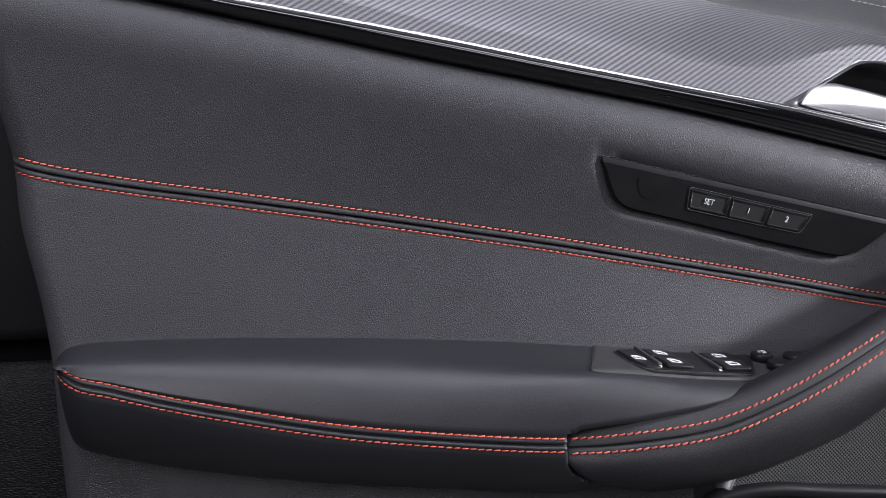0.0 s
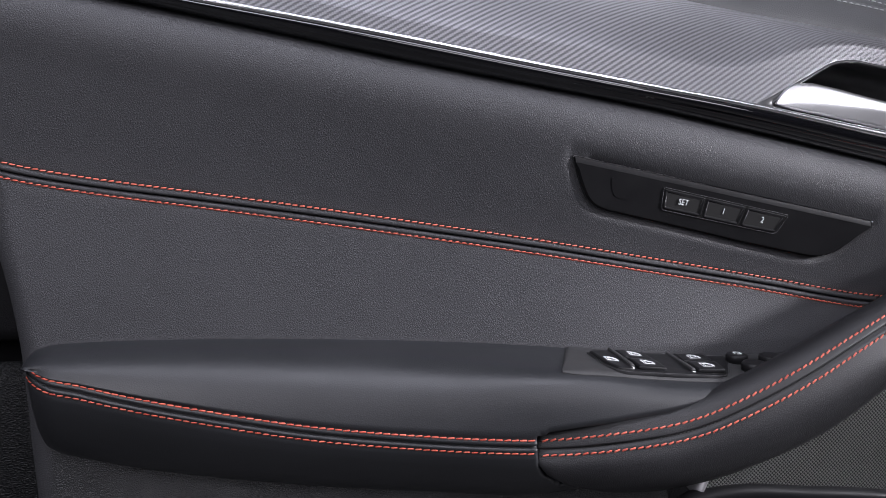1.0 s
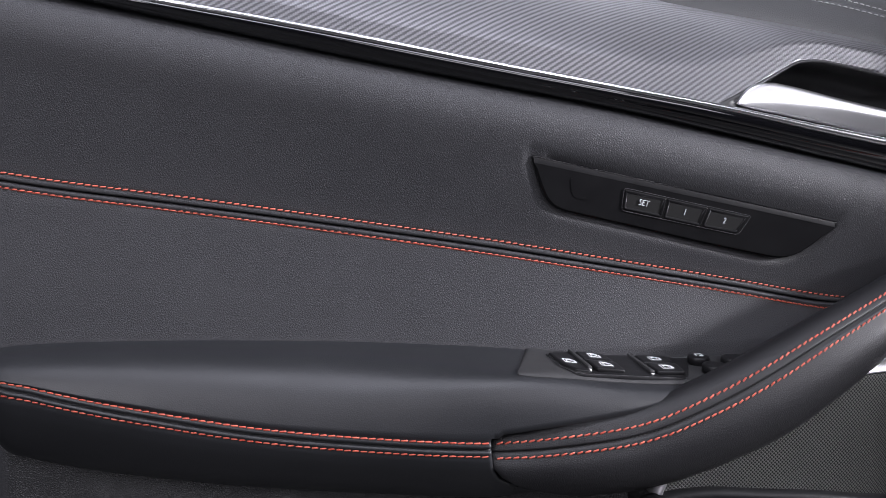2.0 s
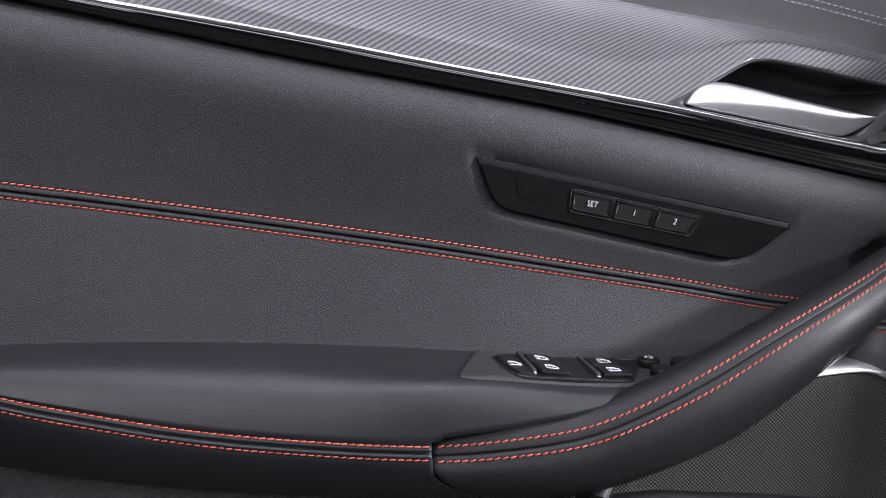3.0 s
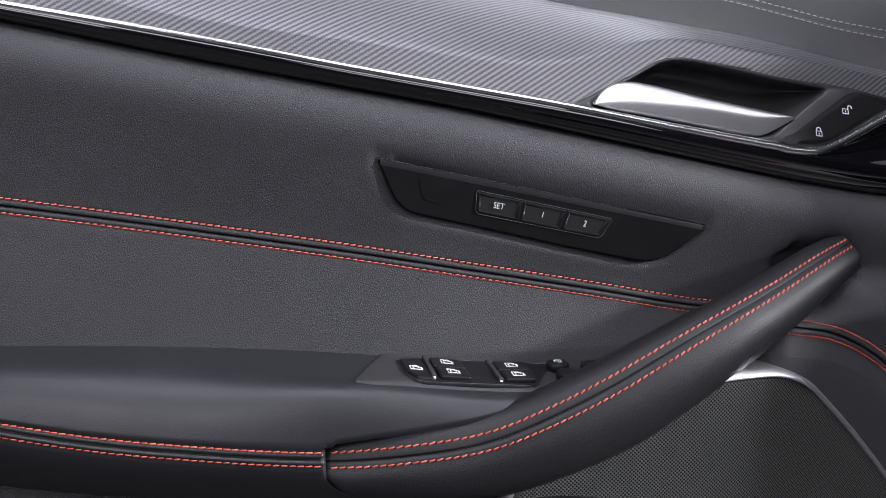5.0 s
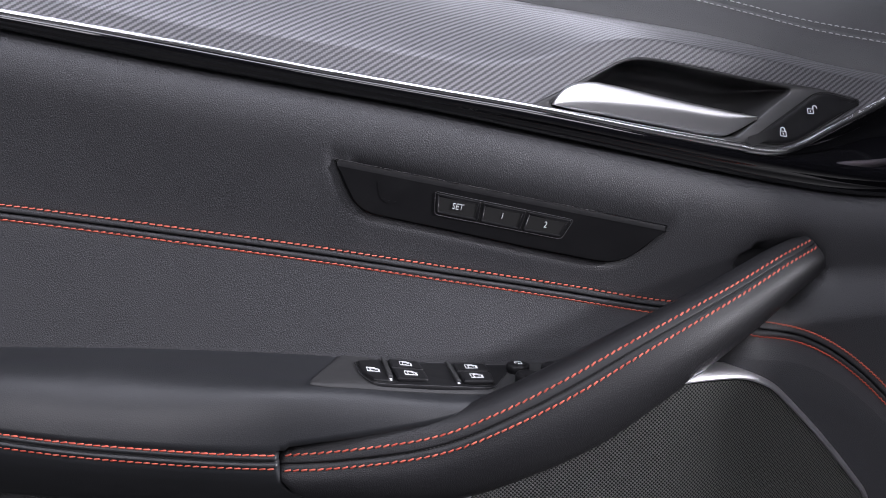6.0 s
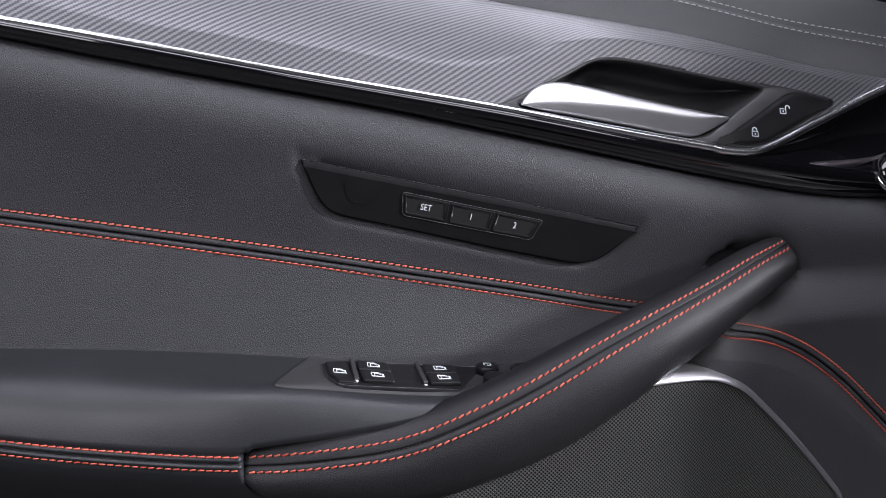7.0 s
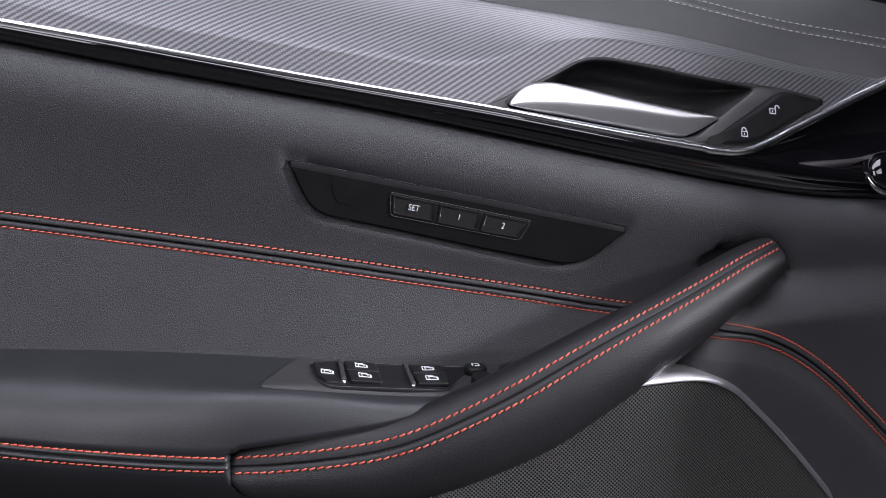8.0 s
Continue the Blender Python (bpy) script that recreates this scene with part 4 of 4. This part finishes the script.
# ---- loudspeaker ----
def SPK(x):
    return PY(max(x, 0.30)) - 0.0035


RO = rounded([(0.246, 0.6645), (0.260, 0.7000), (0.322, 0.7262), (0.376, 0.7272), (0.402, 0.7240), (0.4235, 0.7135), (0.4400, 0.6985), (0.4590, 0.6805), (0.478, 0.6605), (0.505, 0.6300), (0.510, 0.6050), (0.354, 0.6515)],
             [0.006, 0.02, 0.012, 0.012, 0.014, 0.014, 0.014, 0.014, 0.01, 0.008, 0.01, 0.05], 5)
on_spk = lambda u, v, h: (u, SPK(u) - h, v)
speaker = plaque("speaker_ring", [(RO, -0.012), (RO, 0.0002), (inset(RO, 0.0008), 0.0020), (inset(RO, 0.0020), 0.0036), (inset(RO, 0.0032), 0.0043), (inset(RO, 0.0036), 0.0041), (inset(RO, 0.0037), -0.006)], on_spk, M_RING, door, "brushed silver loudspeaker surround")
GI = inset(RO, 0.0040)
plaque("speaker_grille", [(GI, -0.006), (GI, 0.0016), (inset(GI, 0.0010), 0.0022)] + [(scaled(GI, f, 0.385, 0.675), 0.0024) for f in (0.9, 0.8, 0.7, 0.6, 0.5, 0.4, 0.3, 0.2, 0.1)], on_spk, M_GRILLE, speaker, "fine black metal speaker mesh", uvscale=215)

# black bar laid over the ring's lower edge, covering its silver
bar = [(0.2400, 0.6630), (0.264, 0.6655), (0.2750, 0.6652), (0.3053, 0.6612), (0.3437, 0.6558), (0.40, 0.6430), (0.46, 0.6240), (0.512, 0.6050)]
bx, bz = [p[0] for p in bar], spline([p[0] for p in bar], [p[1] for p in bar])
tube("speaker_low_bar", [on_spk(bx[0] + (bx[-1] - bx[0]) * k / 60, bz(bx[0] + (bx[-1] - bx[0]) * k / 60), 0.002) for k in range(61)],
     lambda f: 0.0043 * min(1.0, 0.7 + 12 * f), M_SATIN, speaker, "black bar along the lower edge of the speaker ring", sides=12, squash=1.2)

# sculpted fold, pale to stand for the gloss field's reflection; round gloss tweeter, bright crescent at its front end
fold = spline([0.432, 0.440, 0.457, 0.4791, 0.502, 0.53], [0.8318, 0.8287, 0.8236, 0.8238, 0.8254, 0.8300])
tube("reflection_fold", [on_trim(0.432 + 0.098 * k / 40, fold(0.432 + 0.098 * k / 40), -0.002) for k in range(41)], lambda f: 0.0012 + 0.0022 * math.sin(math.pi * min(1, f * 1.2)),
     M_FOLD, door, "raised fold coloured as a bright reflection", sides=12, squash=0.8)
KN = (0.528, 0.8200)
kr = [(KN[0] + 0.0135 * math.cos(2 * math.pi * k / 32), KN[1] + 0.0105 * math.sin(2 * math.pi * k / 32)) for k in range(32)]
tweeter = plaque("tweeter", [(kr, -0.012), (kr, 0.002), (inset(kr, 0.0015), 0.0042), (inset(kr, 0.004), 0.0056), (inset(kr, 0.007), 0.006)], on_trim, M_PIANO, door, "round gloss black tweeter with a bright crescent")
arc = [(KN[0] + 0.0150 * math.cos(a), KN[1] + 0.0118 * math.sin(a)) for a in (math.radians(190 + 85 * k / 24) for k in range(25))]
tube("crescent", [on_trim(x, z, 0.002) for x, z in arc], lambda f: 0.0003 + 0.0012 * math.sin(math.pi * f), M_CHROME, tweeter, "bright chrome crescent", sides=8)

# foot of the outside mirror, at the front end of the sill
mo = rounded([(0.585, 0.545), (0.66, 0.530), (0.70, 0.60), (0.60, 0.60)], 0.012, 5)
plaque("mirror_foot", [(mo, 0.895), (mo, 0.945), (inset(mo, 0.003), 0.951), (inset(mo, 0.010), 0.954)], lambda u, v, h: (u, v, h), M_SATIN, door, "black mirror foot cover")

# ---- door core, pillar and hall ----
core = [(-0.085, 0.49), (0.70, 0.49), (0.70, 0.56), (-0.085, 0.56)]
plaque("door_shell", [(core, 0.30), (core, 0.90)], lambda u, v, h: (u, v, h), M_GAP, door)

pillar = tagged(new("pillar_trim"), "black moulded pillar trim beside the car door", "pillar trim")
pc, pl = [], []
for k in range(30):
    x = -0.50 + 0.42 * k / 29
    y = 0.500 - 0.010 * ease(-0.20, -0.09, x)
    pc.append([(x, y + d, z) for z, d in ((1.15, 0.06), (1.0, 0.025), (0.9, 0.012), (0.80, 0.006), (0.742, 0.003), (0.736, 0.004), (0.7335, 0.008), (0.733, 0.020), (0.70, 0.021))])
    pl.append([(x, y + d, z) for z, d in ((0.700, 0.019), (0.7190, 0.010), (0.7235, 0.003), (0.7248, -0.003), (0.7238, -0.008), (0.7190, -0.012), (0.700, -0.016), (0.65, -0.020), (0.55, -0.02), (0.30, -0.02))])
sheet("upper_trim", pc, M_PILLAR, pillar, "smooth black upper pillar trim")
sheet("lower_trim", pl, M_POST, pillar, "grained black lower pillar trim")


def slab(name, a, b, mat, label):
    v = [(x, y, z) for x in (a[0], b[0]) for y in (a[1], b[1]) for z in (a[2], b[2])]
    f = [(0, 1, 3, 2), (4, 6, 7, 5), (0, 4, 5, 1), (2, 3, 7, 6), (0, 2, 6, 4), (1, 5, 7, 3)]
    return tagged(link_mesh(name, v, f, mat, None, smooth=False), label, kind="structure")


slab("floor", (-3, -3, 0.2), (3.5, 3, 0.30), M_FLOOR, "plain grey floor under the door")
slab("wall_north", (-3, 3, 0.3), (3.5, 3.1, 2.8), M_WALL, "plain grey wall beyond the door")
slab("wall_south", (-3, -3.1, 0.3), (3.5, -3, 2.8), M_WALL, "plain grey wall behind the camera")
slab("wall_west", (-3.1, -3, 0.3), (-3, 3, 2.8), M_WALL, "plain grey side wall")
slab("wall_east", (3.5, -3, 0.3), (3.6, 3, 2.8), M_WALL, "plain grey side wall")
# added out of view to block the key lamp from the panel's front end
slab("key_block_front", (0.76, 0.261, 0.3), (0.82, 0.62, 0.98), M_PILLAR, "unseen plain dark block that keeps the key lamp off the front of the panel")
# second added blocker, lower: shades the leather and mesh round the speaker
slab("key_block_low", (0.76, 0.225, 0.3), (0.82, 0.2605, 0.878), M_PILLAR, "unseen plain dark block that keeps the key lamp off the speaker side")
slab("ceiling", (-3, -3, 2.8), (3.5, 3, 2.9), M_WALL, "plain grey ceiling")
